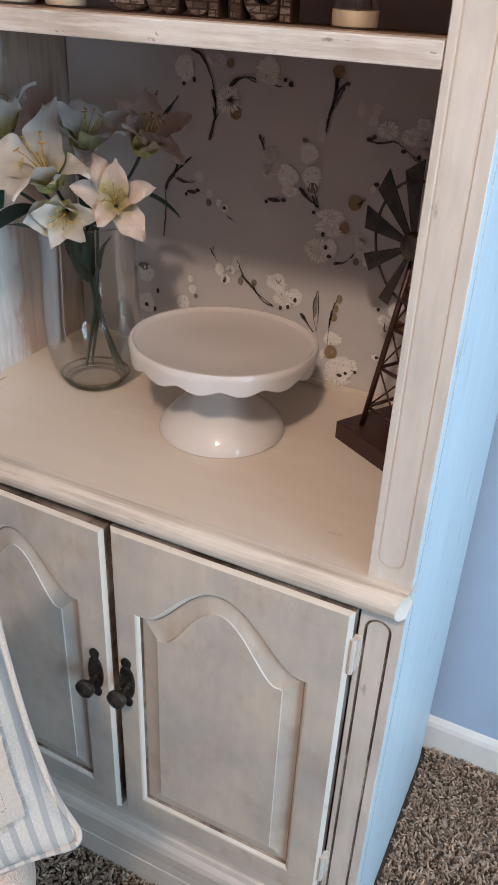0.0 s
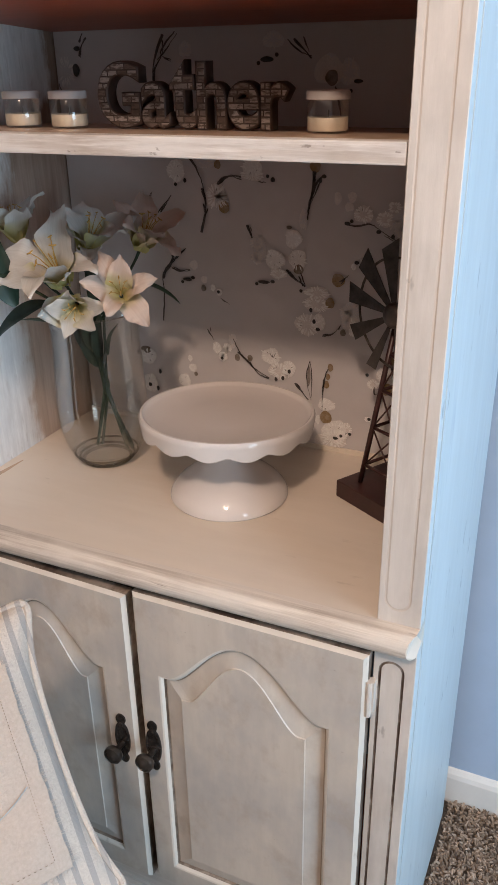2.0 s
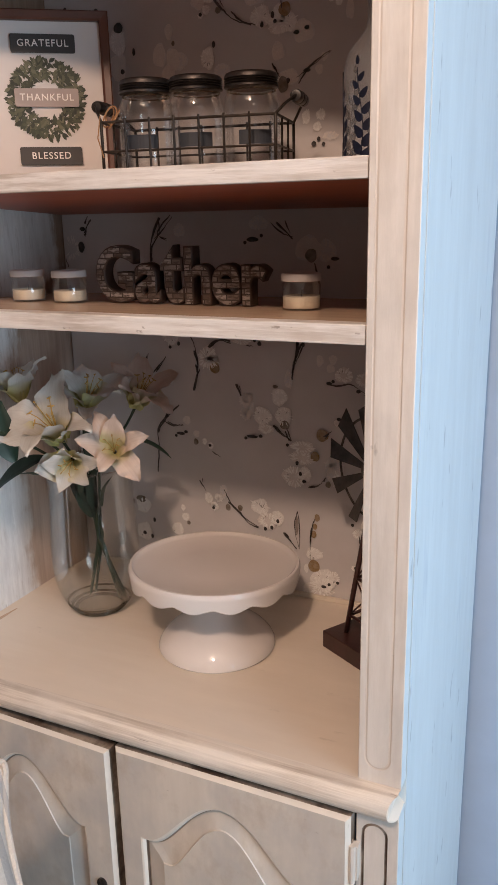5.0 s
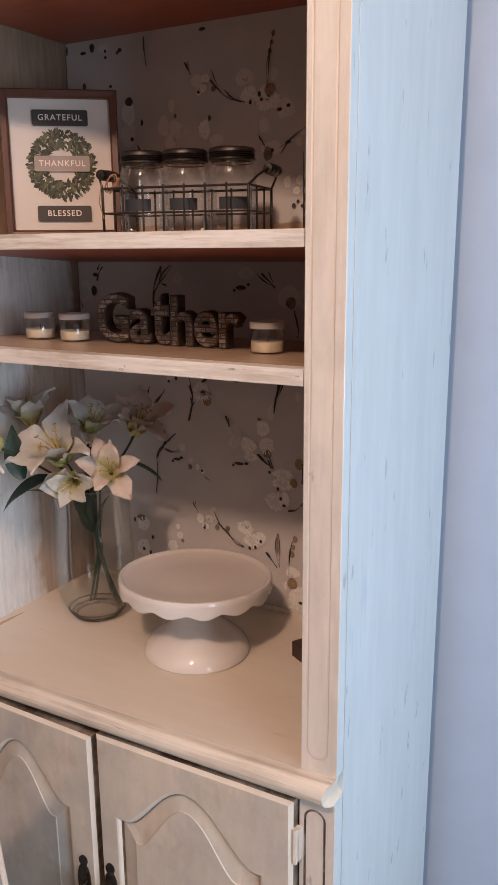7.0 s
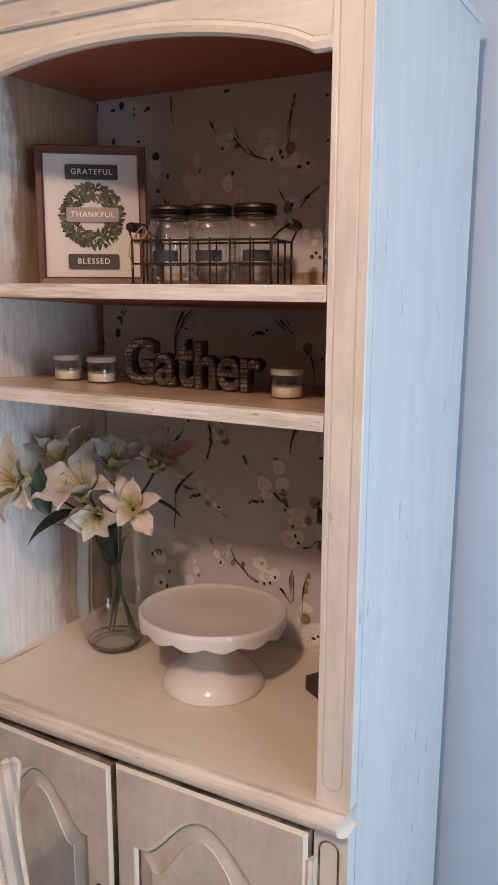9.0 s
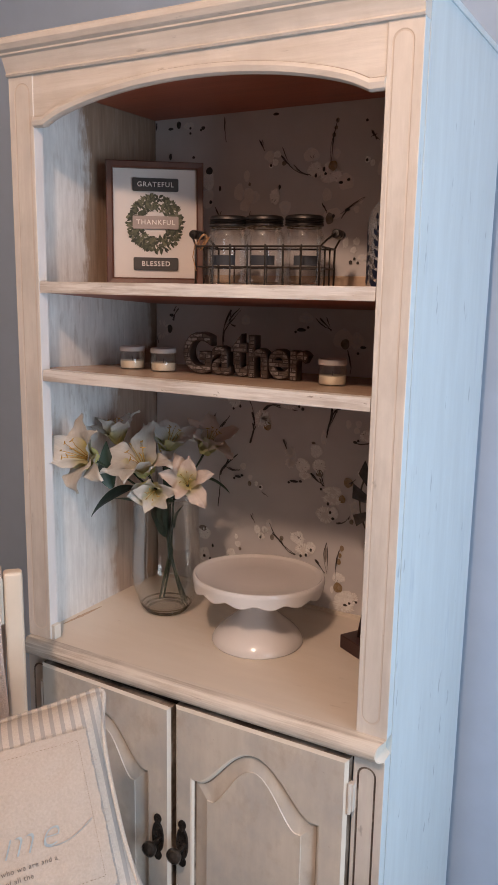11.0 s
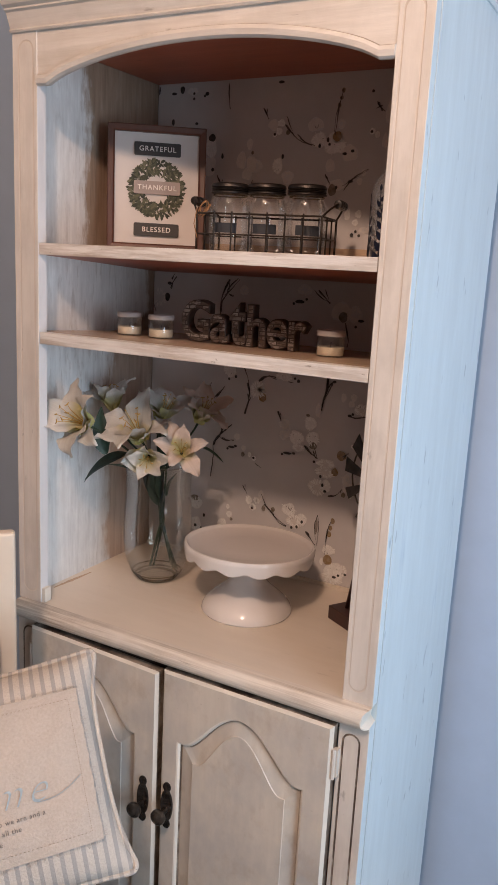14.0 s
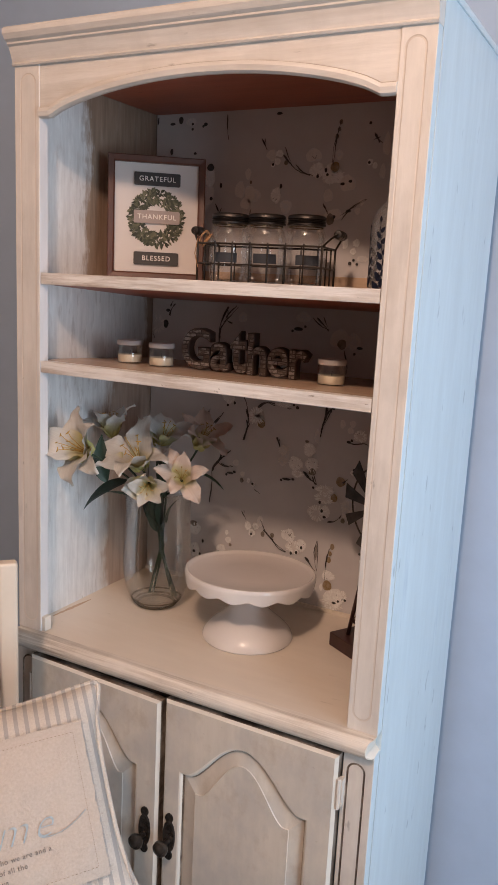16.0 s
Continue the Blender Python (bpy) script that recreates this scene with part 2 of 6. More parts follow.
def tube(bm, pts, radius, n=6, closed=False, cap=True):
    """A round rod along points; radius may be a list."""
    pts = [Vector(p) for p in pts]
    rad = radius if isinstance(radius, (list, tuple)) else [radius] * len(pts)
    rings, up = [], None
    for i, p in enumerate(pts):
        a = pts[i - 1] if i or closed else p
        b = pts[(i + 1) % len(pts)] if i + 1 < len(pts) or closed else p
        d = (b - a).normalized()
        if up is None or abs(up.dot(d)) > 0.999:
            up = Vector((0, 0, 1)) if abs(d.z) < 0.9 else Vector((1, 0, 0))
        s = d.cross(up).normalized()
        up = s.cross(d).normalized()
        rings.append([bm.verts.new(p + rad[i] * (math.cos(2 * math.pi * k / n) * s + math.sin(2 * math.pi * k / n) * up)) for k in range(n)])
    pairs = list(zip(rings, rings[1:]))
    if closed:
        pairs.append((rings[-1], rings[0]))
    for a, b in pairs:
        for k in range(n):
            bm.faces.new((a[k], a[(k + 1) % n], b[(k + 1) % n], b[k]))
    if cap and not closed:
        bm.faces.new(rings[0])
        bm.faces.new(rings[-1])


def loops_face(bm, loops, fill=True, glazed=(), edged=(), dark=()):
    """Skin a list of loops with equal numbers of points, and fill the last; the bands named in glazed, edged and dark take the second, third and fourth material."""
    rows = [[bm.verts.new(p) for p in lp] for lp in loops]
    n = len(rows[0])
    for i, (a, b) in enumerate(zip(rows, rows[1:])):
        for k in range(n):
            bm.faces.new((a[k], a[(k + 1) % n], b[(k + 1) % n], b[k])).material_index = 1 if i in glazed else 2 if i in edged else 3 if i in dark else 0
    if fill:
        bm.faces.new(rows[-1])
    return rows


def rect_like(loop, x0, x1, z0, z1):
    """Points on a rectangle, one for each point of a loop inside it, by the way from the middle."""
    cx, cz = (x0 + x1) / 2, (z0 + z1) / 2
    out = []
    for x, z in loop:
        dx, dz = x - cx, z - cz
        k = min((x1 - cx) / abs(dx) if abs(dx) > 1e-9 else 1e9, (z1 - cz) / abs(dz) if abs(dz) > 1e-9 else 1e9)
        out.append([cx + dx * k, cz + dz * k])
    for c in ((x0, z0), (x0, z1), (x1, z0), (x1, z1)):
        i = min(range(len(out)), key=lambda q: (out[q][0] - c[0]) ** 2 + (out[q][1] - c[1]) ** 2)
        out[i] = list(c)
    return out


def extruded(bm, profile, x0, x1, mat=0):
    """A closed (y, z) profile drawn out along x."""
    a = [bm.verts.new((x0, y, z)) for y, z in profile]
    b = [bm.verts.new((x1, y, z)) for y, z in profile]
    n = len(profile)
    for k in range(n):
        bm.faces.new((a[k], a[(k + 1) % n], b[(k + 1) % n], b[k])).material_index = mat
    bm.faces.new(a).material_index = mat
    bm.faces.new(b).material_index = mat


# ---- the room ----
WALL_Y = 0.520


def structure(name, bm, mat, label, category):
    return tagged(part(name, bm, mat), label, category, kind="structure")


structure("floor", boxed(-2.2, 2.5, -3.4, 0.7, -0.08, 0.0), M_CARPET, "taupe cut-pile carpet covering the room floor", "carpet")
structure("wall_north", boxed(-2.2, 2.5, WALL_Y, WALL_Y + 0.12, -0.05, 3.0), M_WALL, "smooth dusty-blue painted wall behind the cabinet", "wall")
# south and west walls stay out of view; their dark colour limits ambient light
structure("wall_south", boxed(-2.2, 2.5, -3.5, -3.38, -0.05, 3.0), M_FAR, "unseen room wall, coloured dark to cut bounce light", "wall")
structure("wall_west", boxed(-2.3, -2.18, -3.4, 0.6, -0.05, 3.0), M_FAR, "unseen room wall, coloured dark to cut bounce light", "wall")
bm = bmesh.new()
box(bm, 2.3, 2.42, -3.4, -1.60, -0.05, 3.0)
box(bm, 2.3, 2.42, -0.30, 0.6, -0.05, 3.0)
box(bm, 2.3, 2.42, -1.60, -0.30, -0.05, 0.45)
box(bm, 2.3, 2.42, -1.60, -0.30, 1.95, 3.0)
structure("wall_east", bm, M_WALL, "dusty-blue painted wall with a window opening", "wall")
structure("ceiling", boxed(-2.2, 2.5, -3.4, 0.6, 2.95, 3.05), M_CEIL, "unseen ceiling, toned down to cut bounce light", "ceiling")
bm = bmesh.new()
extruded(bm, [(WALL_Y, 0), (WALL_Y - 0.013, 0), (WALL_Y - 0.013, 0.068), (WALL_Y - 0.010, 0.078), (WALL_Y - 0.004, 0.086), (WALL_Y, 0.088)], -2.18, 2.3)
structure("baseboard", bm, M_BASE, "white painted baseboard along the blue wall", "baseboard")

# ---- the hutch cabinet ----
CX = 0.3885           # half the outer width
OPEN = 0.3315         # half the opening
BACK = 0.425          # face of the papered back
COUNTER = 0.832
SHELF_LOW, SHELF_HIGH = 1.380, 1.545
ARCH_END, ARCH_MID = 1.816, 1.866
CROWN = 1.906
TOP_IN = 1.905
SAG, SAG_HIGH, SAG_UNDER = 0.046, 0.018, 0.066
hutch = thing("hutch_cabinet", Matrix(), "cream chalk-painted hutch cabinet with open arched shelves above two panelled doors", "cabinet")


def stadium(x0, x1, z0, z1, n=10):
    r, cx = (x1 - x0) / 2, (x0 + x1) / 2
    up = [(cx + r * math.cos(math.pi * k / n), z1 - r + r * math.sin(math.pi * k / n)) for k in range(n + 1)]
    dn = [(cx - r * math.cos(math.pi * k / n), z0 + r - r * math.sin(math.pi * k / n)) for k in range(n + 1)]
    return up + dn


def fluted_stile(x0, x1, z0, z1, fx0, fx1, fz0, fz1, y=0.0, deep=0.022, sunk=0.0005):
    """An upright with a sunk stadium groove round a flat strip."""
    bm = bmesh.new()
    a, b, c = stadium(fx0, fx1, fz0, fz1), stadium(fx0 + 0.0016, fx1 - 0.0016, fz0 + 0.0016, fz1 - 0.0016), stadium(fx0 + 0.0036, fx1 - 0.0036, fz0 + 0.0036, fz1 - 0.0036)
    e = rect_like(a, x0 + 0.0008, x1 - 0.0008, z0, z1)
    o = rect_like(a, x0, x1, z0, z1)
    up = lambda lp, yy: [(x, yy, z) for x, z in lp]
    loops_face(bm, [up(o, y + deep), up(o, y + 0.0008), up(e, y), up(a, y), up(b, y + sunk), up(c, y + 0.0002)], glazed=(3, 4), edged=(0,))
    # the edge towards the opening is whiter than the outer one
    for f in bm.faces:
        if f.material_index == 2 and abs(f.calc_center_median().x) < abs(x0 + x1) / 2:
            f.material_index = 3
    return bm


EDGE = {-1: 0.3925, 1: 0.3875}     # the two outer faces lie a little unevenly about the opening
for s in (-1, 1):
    CX = EDGE[s]
    xs = sorted((s * OPEN, s * (CX - 0.003)))
    fx = sorted((s * (OPEN + 0.007), s * (CX - 0.016)))
    # outer stile edges share the daylight-blue side colour
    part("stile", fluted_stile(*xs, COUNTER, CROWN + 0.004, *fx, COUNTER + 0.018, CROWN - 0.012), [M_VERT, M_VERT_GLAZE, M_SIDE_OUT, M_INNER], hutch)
    part("stile", fluted_stile(*xs, 0.14, 0.796, *fx, 0.165, 0.776, y=-0.004, deep=0.026, sunk=0.0018), [M_VERT, M_GLAZE_GAP, M_SIDE_OUT, M_INNER], hutch)
    xs = sorted((s * (CX - 0.0185), s * (CX - 0.0022)))
    bm = bmesh.new()
    box(bm, *xs, 0.0232, 0.47, 0.0, 1.955)
    bm.faces.ensure_lookup_table()
    bm.normal_update()
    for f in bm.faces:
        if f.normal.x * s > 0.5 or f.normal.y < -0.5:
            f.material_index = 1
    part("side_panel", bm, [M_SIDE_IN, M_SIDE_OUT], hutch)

# The papered back and the stained top inside.
CX = 0.3885
IN = CX - 0.0185
part("back_panel", boxed(-IN, IN, BACK, BACK + 0.008, COUNTER - 0.03, TOP_IN + 0.01), M_PAPER, hutch, "taupe papered back with painted white blossom sprays")
part("top_panel", boxed(-IN, IN, 0.022, BACK, TOP_IN, TOP_IN + 0.018), M_BROWN, hutch, "red-brown stained underside")
part("back_strip", boxed(-IN, IN, BACK - 0.004, BACK - 0.0005, SHELF_HIGH - 0.02, SHELF_HIGH + 0.021, bevel=0.001), M_SHELF, hutch, "bare wood strip under the paper")
part("back_strip", boxed(-IN, IN, BACK - 0.006, BACK - 0.0005, COUNTER, COUNTER + 0.009, bevel=0.001), M_COUNTER, hutch)
part("stile_foot", boxed(-OPEN - 0.002, -OPEN + 0.009, 0.003, 0.021, COUNTER + 0.0005, COUNTER + 0.030, bevel=0.001), M_EDGE, hutch, "small white block at the foot of the upright")
part("lid_panel", boxed(-CX, CX, 0.02, 0.47, 1.955, 1.965), M_SIDE_OUT, hutch)


# The arched rail under the crown, with its bead.
def arch_z(x):
    u = abs(x) / OPEN
    flat = 0.9
    if u > flat:
        return ARCH_END
    k = u / flat
    return ARCH_END + 0.004 + (ARCH_MID - ARCH_END - 0.004) * (1 - k * k) ** 0.8


bm = bmesh.new()
N = 56
xs = [-OPEN + 2 * OPEN * k / N for k in range(N + 1)]
lo = [arch_z(x) for x in xs]
prof = lambda x, z: [(x, 0.011, z + 0.001), (x, 0.002, z), (x, -0.003, z + 0.003), (x, -0.005, z + 0.011), (x, -0.003, z + 0.017), (x, 0.0015, z + 0.019), (x, 0.0015, CROWN + 0.003), (x, 0.011, CROWN + 0.003)]
rows = [[bm.verts.new(p) for p in prof(x, z)] for x, z in zip(xs, lo)]
for a, b in zip(rows, rows[1:]):
    for k in range(8):
        bm.faces.new((a[k], a[(k + 1) % 8], b[(k + 1) % 8], b[k])).material_index = 1 if k == 4 else 0
bm.faces.new(rows[0]), bm.faces.new(rows[-1])
part("arched_rail", bm, [M_HORI, M_GROOVE], hutch)


def mitred(bm, profile, half, depth):
    """A moulding with (out, z) profile round the front and both sides."""
    rows = []
    for out, z in profile:
        rows.append([bm.verts.new(p) for p in ((-half - out, depth, z), (-half - out, -out, z), (half + out, -out, z), (half + out, depth, z))])
    for a, b in zip(rows, rows[1:]):
        for k in range(3):
            bm.faces.new((a[k], a[k + 1], b[k + 1], b[k]))
    for k in (0, 3):
        bm.faces.new([r[k] for r in rows])
    bm.faces.new([rows[0][0], rows[0][1], rows[0][2], rows[0][3]])
    bm.faces.new([rows[-1][0], rows[-1][1], rows[-1][2], rows[-1][3]])


bm = bmesh.new()
crown = [(-0.006, CROWN), (0.004, CROWN), (0.006, CROWN + 0.003), (0.004, CROWN + 0.006), (0.005, CROWN + 0.010), (0.013, CROWN + 0.030), (0.018, CROWN + 0.033), (0.018, CROWN + 0.036), (0.024, CROWN + 0.040), (0.029, CROWN + 0.048), (0.029, CROWN + 0.056), (0.025, CROWN + 0.060), (-0.021, CROWN + 0.060), (-0.021, CROWN)]
extruded(bm, [(-o, z) for o, z in crown], -EDGE[-1] + 0.002, EDGE[1] - 0.002)
part("crown", bm, M_HORI, hutch)

# Shelves and counter.
for z, x0 in ((SHELF_LOW, IN), (SHELF_HIGH, IN)):
    bm = bmesh.new()
    box(bm, -x0, x0, 0.024, BACK - 0.002, z - 0.019, z)
    bm.normal_update()
    for f in bm.faces:
        if f.normal.z < -0.5:
            f.material_index = 1
    # the boards sag towards the back
    for v in bm.verts:
        v.co.z -= (SAG if z == SHELF_LOW else SAG_HIGH if v.co.z > z - 0.01 else SAG_UNDER) * (v.co.y - 0.02)
    sh = part("shelf", bm, [M_SHELF, M_BROWN], hutch)
    part("shelf_lip", boxed(-OPEN + 0.001, OPEN - 0.001, 0.001, 0.0235, z - 0.021, z + 0.0005, bevel=0.0015), M_LIP, hutch, "whitewashed front edge")
bm = bmesh.new()
N0 = COUNTER
nose = [(-0.014 - 0.016 * math.sin(a), N0 - 0.017 + 0.017 * math.cos(a)) for a in [math.pi * k / 20 for k in range(21)]]
extruded(bm, [(BACK, N0), (0.0, N0)] + nose + [(-0.008, N0 - 0.036), (-0.008, N0 - 0.041), (BACK, N0 - 0.041)], -CX + 0.004, CX - 0.004)
for f in bm.faces:
    c = f.calc_center_median()
    f.material_index = 1 if c.y < -0.0005 and len(f.verts) == 4 else 0
for v in bm.verts:
    if v.co.y > 0.2:
        v.co.x *= IN / (CX - 0.004)
    elif v.co.y < -0.012:
        v.co.x *= 1 - 1.3 * (-0.012 - v.co.y)
part("counter", bm, [M_COUNTER, M_NOSE], hutch)

# a bare streak where the counter's paint has rubbed off beside the side panel
bm = bmesh.new()
rnd = random.Random(8)
edge_a, edge_b = [], []
for k in range(15):
    u = k / 14
    x, y = -0.361 + (0.008) * u, 0.071 + (0.116) * u
    w = 0.0045 * math.sin(math.pi * min(1, 0.08 + u * 0.9)) * rnd.uniform(0.6, 1.2) + 0.0006
    edge_a.append(bm.verts.new((x - w, y, COUNTER + 0.0006)))
    edge_b.append(bm.verts.new((x + w, y, COUNTER + 0.0006)))
for k in range(14):
    bm.faces.new((edge_a[k], edge_b[k], edge_b[k + 1], edge_a[k + 1]))
part("rubbed_streak", bm, M_SHELF, hutch)

# Doors with raised cathedral panels.
DZ0, DZ1 = 0.203, 0.788


def cathedral(x0, x1, z0, zs, zt, d, n=14):
    """The panel's outline drawn in by d: straight sides, shoulders and an S-curved arch."""
    a0, a1, b0 = x0 + d, x1 - d, z0 + d
    cx, w = (x0 + x1) / 2, (x1 - x0) / 2
    pts = [(a0, b0 + (zs - d - b0) * k / 12) for k in range(12)]
    half = []
    m = 20
    for k in range(m + 1):
        u = k / m
        # u from the shoulder's corner to the middle
        if u < 0.12:
            h = 0.0
        else:
            q = (u - 0.12) / 0.88
            h = 0.5 - 0.5 * math.cos(math.pi * min(1, q ** 0.9)) if q < 1 else 1
            h = h ** 0.85
        half.append((a0 + (cx - a0) * u, zs - d + (zt - zs) * h))
    pts += half
    pts += [(2 * cx - x, z) for x, z in reversed(half[:-1])]
    pts += [(a1, zs - d - (zs - d - b0) * (k + 1) / 12) for k in range(12)]
    pts += [(a1 - (a1 - a0) * (k + 1) / 12, b0) for k in range(11)]
    return pts


def door(x0, x1, hinge):
    bm = bmesh.new()
    face = -0.023
    px0, px1, pz0, zs, zt = x0 + 0.036, x1 - 0.046, DZ0 + 0.044, 0.654, 0.742
    if hinge < 0:
        px0, px1, zs, zt = x0 + 0.048, x1 - 0.048, 0.646, 0.734
    c = lambda d: cathedral(px0, px1, pz0, zs, zt, d)
    o = rect_like(c(0), x0, x1, DZ0, DZ1)
    e = rect_like(c(0), x0 + 0.0055, x1 - 0.0055, DZ0 + 0.0045, DZ1 - 0.0045)
    up = lambda lp, yy: [(x, yy, z) for x, z in lp]
    # band 0, the door's sides, is coloured dark as shade between the doors
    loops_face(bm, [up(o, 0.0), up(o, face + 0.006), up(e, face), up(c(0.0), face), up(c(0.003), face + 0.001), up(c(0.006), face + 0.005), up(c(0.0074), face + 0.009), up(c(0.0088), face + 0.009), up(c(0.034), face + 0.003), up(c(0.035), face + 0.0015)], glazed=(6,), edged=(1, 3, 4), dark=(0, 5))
    if hinge < 0:
        # this door hangs a little low at its free edge
        for v in bm.verts:
            v.co.z -= 0.0095 * (v.co.x - x0) / (x1 - x0)
    return bm


for x0, x1, h in ((-0.339, -0.0235, -1), (-0.0125, 0.329, 1)):
    d = part("door", door(x0, x1, h), [M_DOOR, M_GROOVE, M_EDGE, M_GLAZE_GAP], hutch)
    for z in (0.7185, 0.285):
        bm = bmesh.new()
        hx = x1 + 0.002 if h > 0 else x0 - 0.002
        tube(bm, [(hx, -0.017, z - 0.028), (hx, -0.017, z + 0.028)], 0.0042, 8)
        box(bm, hx - 0.006, hx + 0.006, -0.0155, -0.0045, z - 0.025, z + 0.025)
        part("hinge", bm, M_VERT, d)
    hx = 0.006 if h > 0 else -0.050
    hz = 0.512 if h > 0 else 0.505
    bm = bmesh.new()
    lp = [(hx + 0.0135 * math.cos(a) * (1 if abs(math.sin(a)) < 0.8 else 0.9), hz + 0.035 * math.sin(a)) for a in [2 * math.pi * k / 32 for k in range(32)]]
    sh = lambda k: [(hx + (x - hx) * k, hz + (z - hz) * k) for x, z in lp]
    up = lambda l, yy: [(x, yy, z) for x, z in l]
    loops_face(bm, [up(lp, -0.0225), up(lp, -0.025), up(sh(0.9), -0.0265), up(sh(0.75), -0.0255)])
    for dz in (-0.039, 0.039):
        lq = [(hx + 0.0085 * math.cos(a), hz + dz + 0.010 * math.sin(a)) for a in [2 * math.pi * k / 20 for k in range(20)]]
        loops_face(bm, [up(lq, -0.0225), up(lq, -0.0255)])
    hd = part("handle_plate", bm, M_ENAMEL, d, "black iron backplate")
    bm = bmesh.new()
    lathe(bm, [(0.005, 0.0), (0.0045, 0.012), (0.007, 0.016), (0.0125, 0.019), (0.0145, 0.024), (0.0135, 0.029), (0.010, 0.0315), (0.0095, 0.0305), (0.007, 0.0315), (0.006, 0.0325), (0.002, 0.033)], 28)
    bmesh.ops.transform(bm, matrix=pose(hx, -0.026, hz - 0.008, 90, 0, 0) @ Matrix.Scale(1.06, 4), verts=bm.verts)
    part("knob", bm, M_KNOB, hd, smooth=True)

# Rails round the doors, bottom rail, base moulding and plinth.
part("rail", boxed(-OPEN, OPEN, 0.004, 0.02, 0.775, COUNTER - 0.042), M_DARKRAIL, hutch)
part("rail", boxed(-OPEN, OPEN, 0.001, 0.02, 0.139, 0.215), M_HORI, hutch)
# divider coloured near-black so that the slit between the doors looks shaded
part("divider", boxed(-0.03, 0.005, 0.002, 0.02, 0.216, 0.774), M_DARKRAIL, hutch)
bm = bmesh.new()
mitred(bm, [(-0.01, 0.0), (0.016, 0.0), (0.016, 0.060), (0.014, 0.062), (0.016, 0.065), (0.016, 0.112), (0.013, 0.122), (0.006, 0.130), (0.004, 0.140), (-0.01, 0.140)], CX - 0.006, 0.021)
part("plinth", bm, M_HORI, hutch)
part("bottom_board", boxed(-IN, IN, 0.022, BACK, 0.13, 0.15), M_BROWN, hutch)

# ---- more materials ----
def thin_glass(name, tint, gloss=0.03, edge=0.25, milk=0.0, share=0.55, base=0.03):
    """A thin glass wall: clear, with a mirror share that grows towards grazing."""
    m = bpy.data.materials.new(name)
    m.use_nodes = True
    t = m.node_tree
    t.nodes.remove(t.nodes["Principled BSDF"])
    lw = add(t, "ShaderNodeLayerWeight", Blend=edge)
    tr = add(t, "ShaderNodeBsdfTransparent")
    tr.inputs[0].default_value = (*tint, 1)
    gl = add(t, "ShaderNodeBsdfGlossy", Roughness=gloss)
    gl.inputs[0].default_value = (0.95, 0.97, 1.0, 1)
    first = tr.outputs[0]
    if milk:
        df = add(t, "ShaderNodeBsdfDiffuse")
        df.inputs[0].default_value = (0.75, 0.77, 0.8, 1)
        mk = t.nodes.new("ShaderNodeMixShader")
        mk.inputs[0].default_value = milk
        t.links.new(first, mk.inputs[1])
        t.links.new(df.outputs[0], mk.inputs[2])
        first = mk.outputs[0]
    mx = t.nodes.new("ShaderNodeMixShader")
    soft = add(t, "ShaderNodeMath")
    soft.operation = "MULTIPLY"
    soft.inputs[1].default_value = share
    t.links.new(lw.outputs["Fresnel"], soft.inputs[0])
    more = add(t, "ShaderNodeMath")
    more.operation = "ADD"
    more.inputs[1].default_value = base
    t.links.new(soft.outputs[0], more.inputs[0])
    t.links.new(more.outputs[0], mx.inputs[0])
    t.links.new(first, mx.inputs[1])
    t.links.new(gl.outputs[0], mx.inputs[2])
    t.links.new(mx.outputs[0], t.nodes["Material Output"].inputs[0])
    return m


M_GLASS = thin_glass("clear_glass", (0.950, 0.944, 0.925), edge=0.36, share=0.36, base=0.018)
M_RING = thin_glass("thick_glass", (0.72, 0.68, 0.61), edge=0.3, share=0.22)
M_JAR = thin_glass("jar_glass", (0.945, 0.945, 0.94), edge=0.36, share=0.40, gloss=0.06, base=0.05)
M_BOTTLE = thin_glass("bottle_glass", (0.90, 0.92, 0.94), edge=0.3, milk=0.13, share=0.35)
M_WAX = plain("cream_wax", (0.80, 0.72, 0.58), 0.5, vary=0.04, scale=50)
M_LID = plain("white_lid", (0.48, 0.455, 0.445), 0.5, vary=0.03)
M_ZINC = plain("dark_zinc", (0.062, 0.054, 0.052), 0.45, metal=0.85, vary=0.35, scale=70, bump=0.15)
M_TWINE = plain("jute_twine", (0.36, 0.20, 0.10), 0.9, vary=0.35, scale=400, bump=0.6)
M_SLATE = plain("slate_label", (0.032, 0.040, 0.055), 0.6, vary=0.1)
M_BLUE = plain("cobalt_leaf", (0.004, 0.008, 0.028), 0.35, vary=0.3, scale=90)
M_FRAME = brushed("walnut_frame", (0.115, 0.038, 0.021), (0.05, 0.017, 0.010), (60, 60, 12), streak=0.9, rough=0.4)
M_PRINT = plain("print_paper", (0.64, 0.60, 0.58), 0.6, vary=0.025, scale=12, bump=0.03)
M_PLATE = plain("charcoal_plate", (0.035, 0.031, 0.030), 0.55, vary=0.1)
M_PLATE_TAUPE = plain("taupe_plate", (0.34, 0.28, 0.26), 0.55, vary=0.06)
M_LETTER = plain("pale_letters", (0.80, 0.76, 0.72), 0.6, vary=0.02, bump=0)
M_DARKWOOD = brushed("mill_stain", (0.055, 0.020, 0.018), (0.03, 0.012, 0.01), (60, 60, 60), streak=0.8, rough=0.4)
M_TIN = plain("weathered_tin", (0.085, 0.070, 0.060), 0.45, metal=0.6, vary=0.45, scale=45, bump=0.2)
M_STEM = plain("stem_green", (0.030, 0.050, 0.028), 0.5, vary=0.3, scale=60)
M_LEAF = plain("leaf_green", (0.022, 0.043, 0.028), 0.42, vary=0.35, scale=40)
M_ANTHER = plain("anther_rust", (0.42, 0.26, 0.065), 0.7, vary=0.3, scale=300)
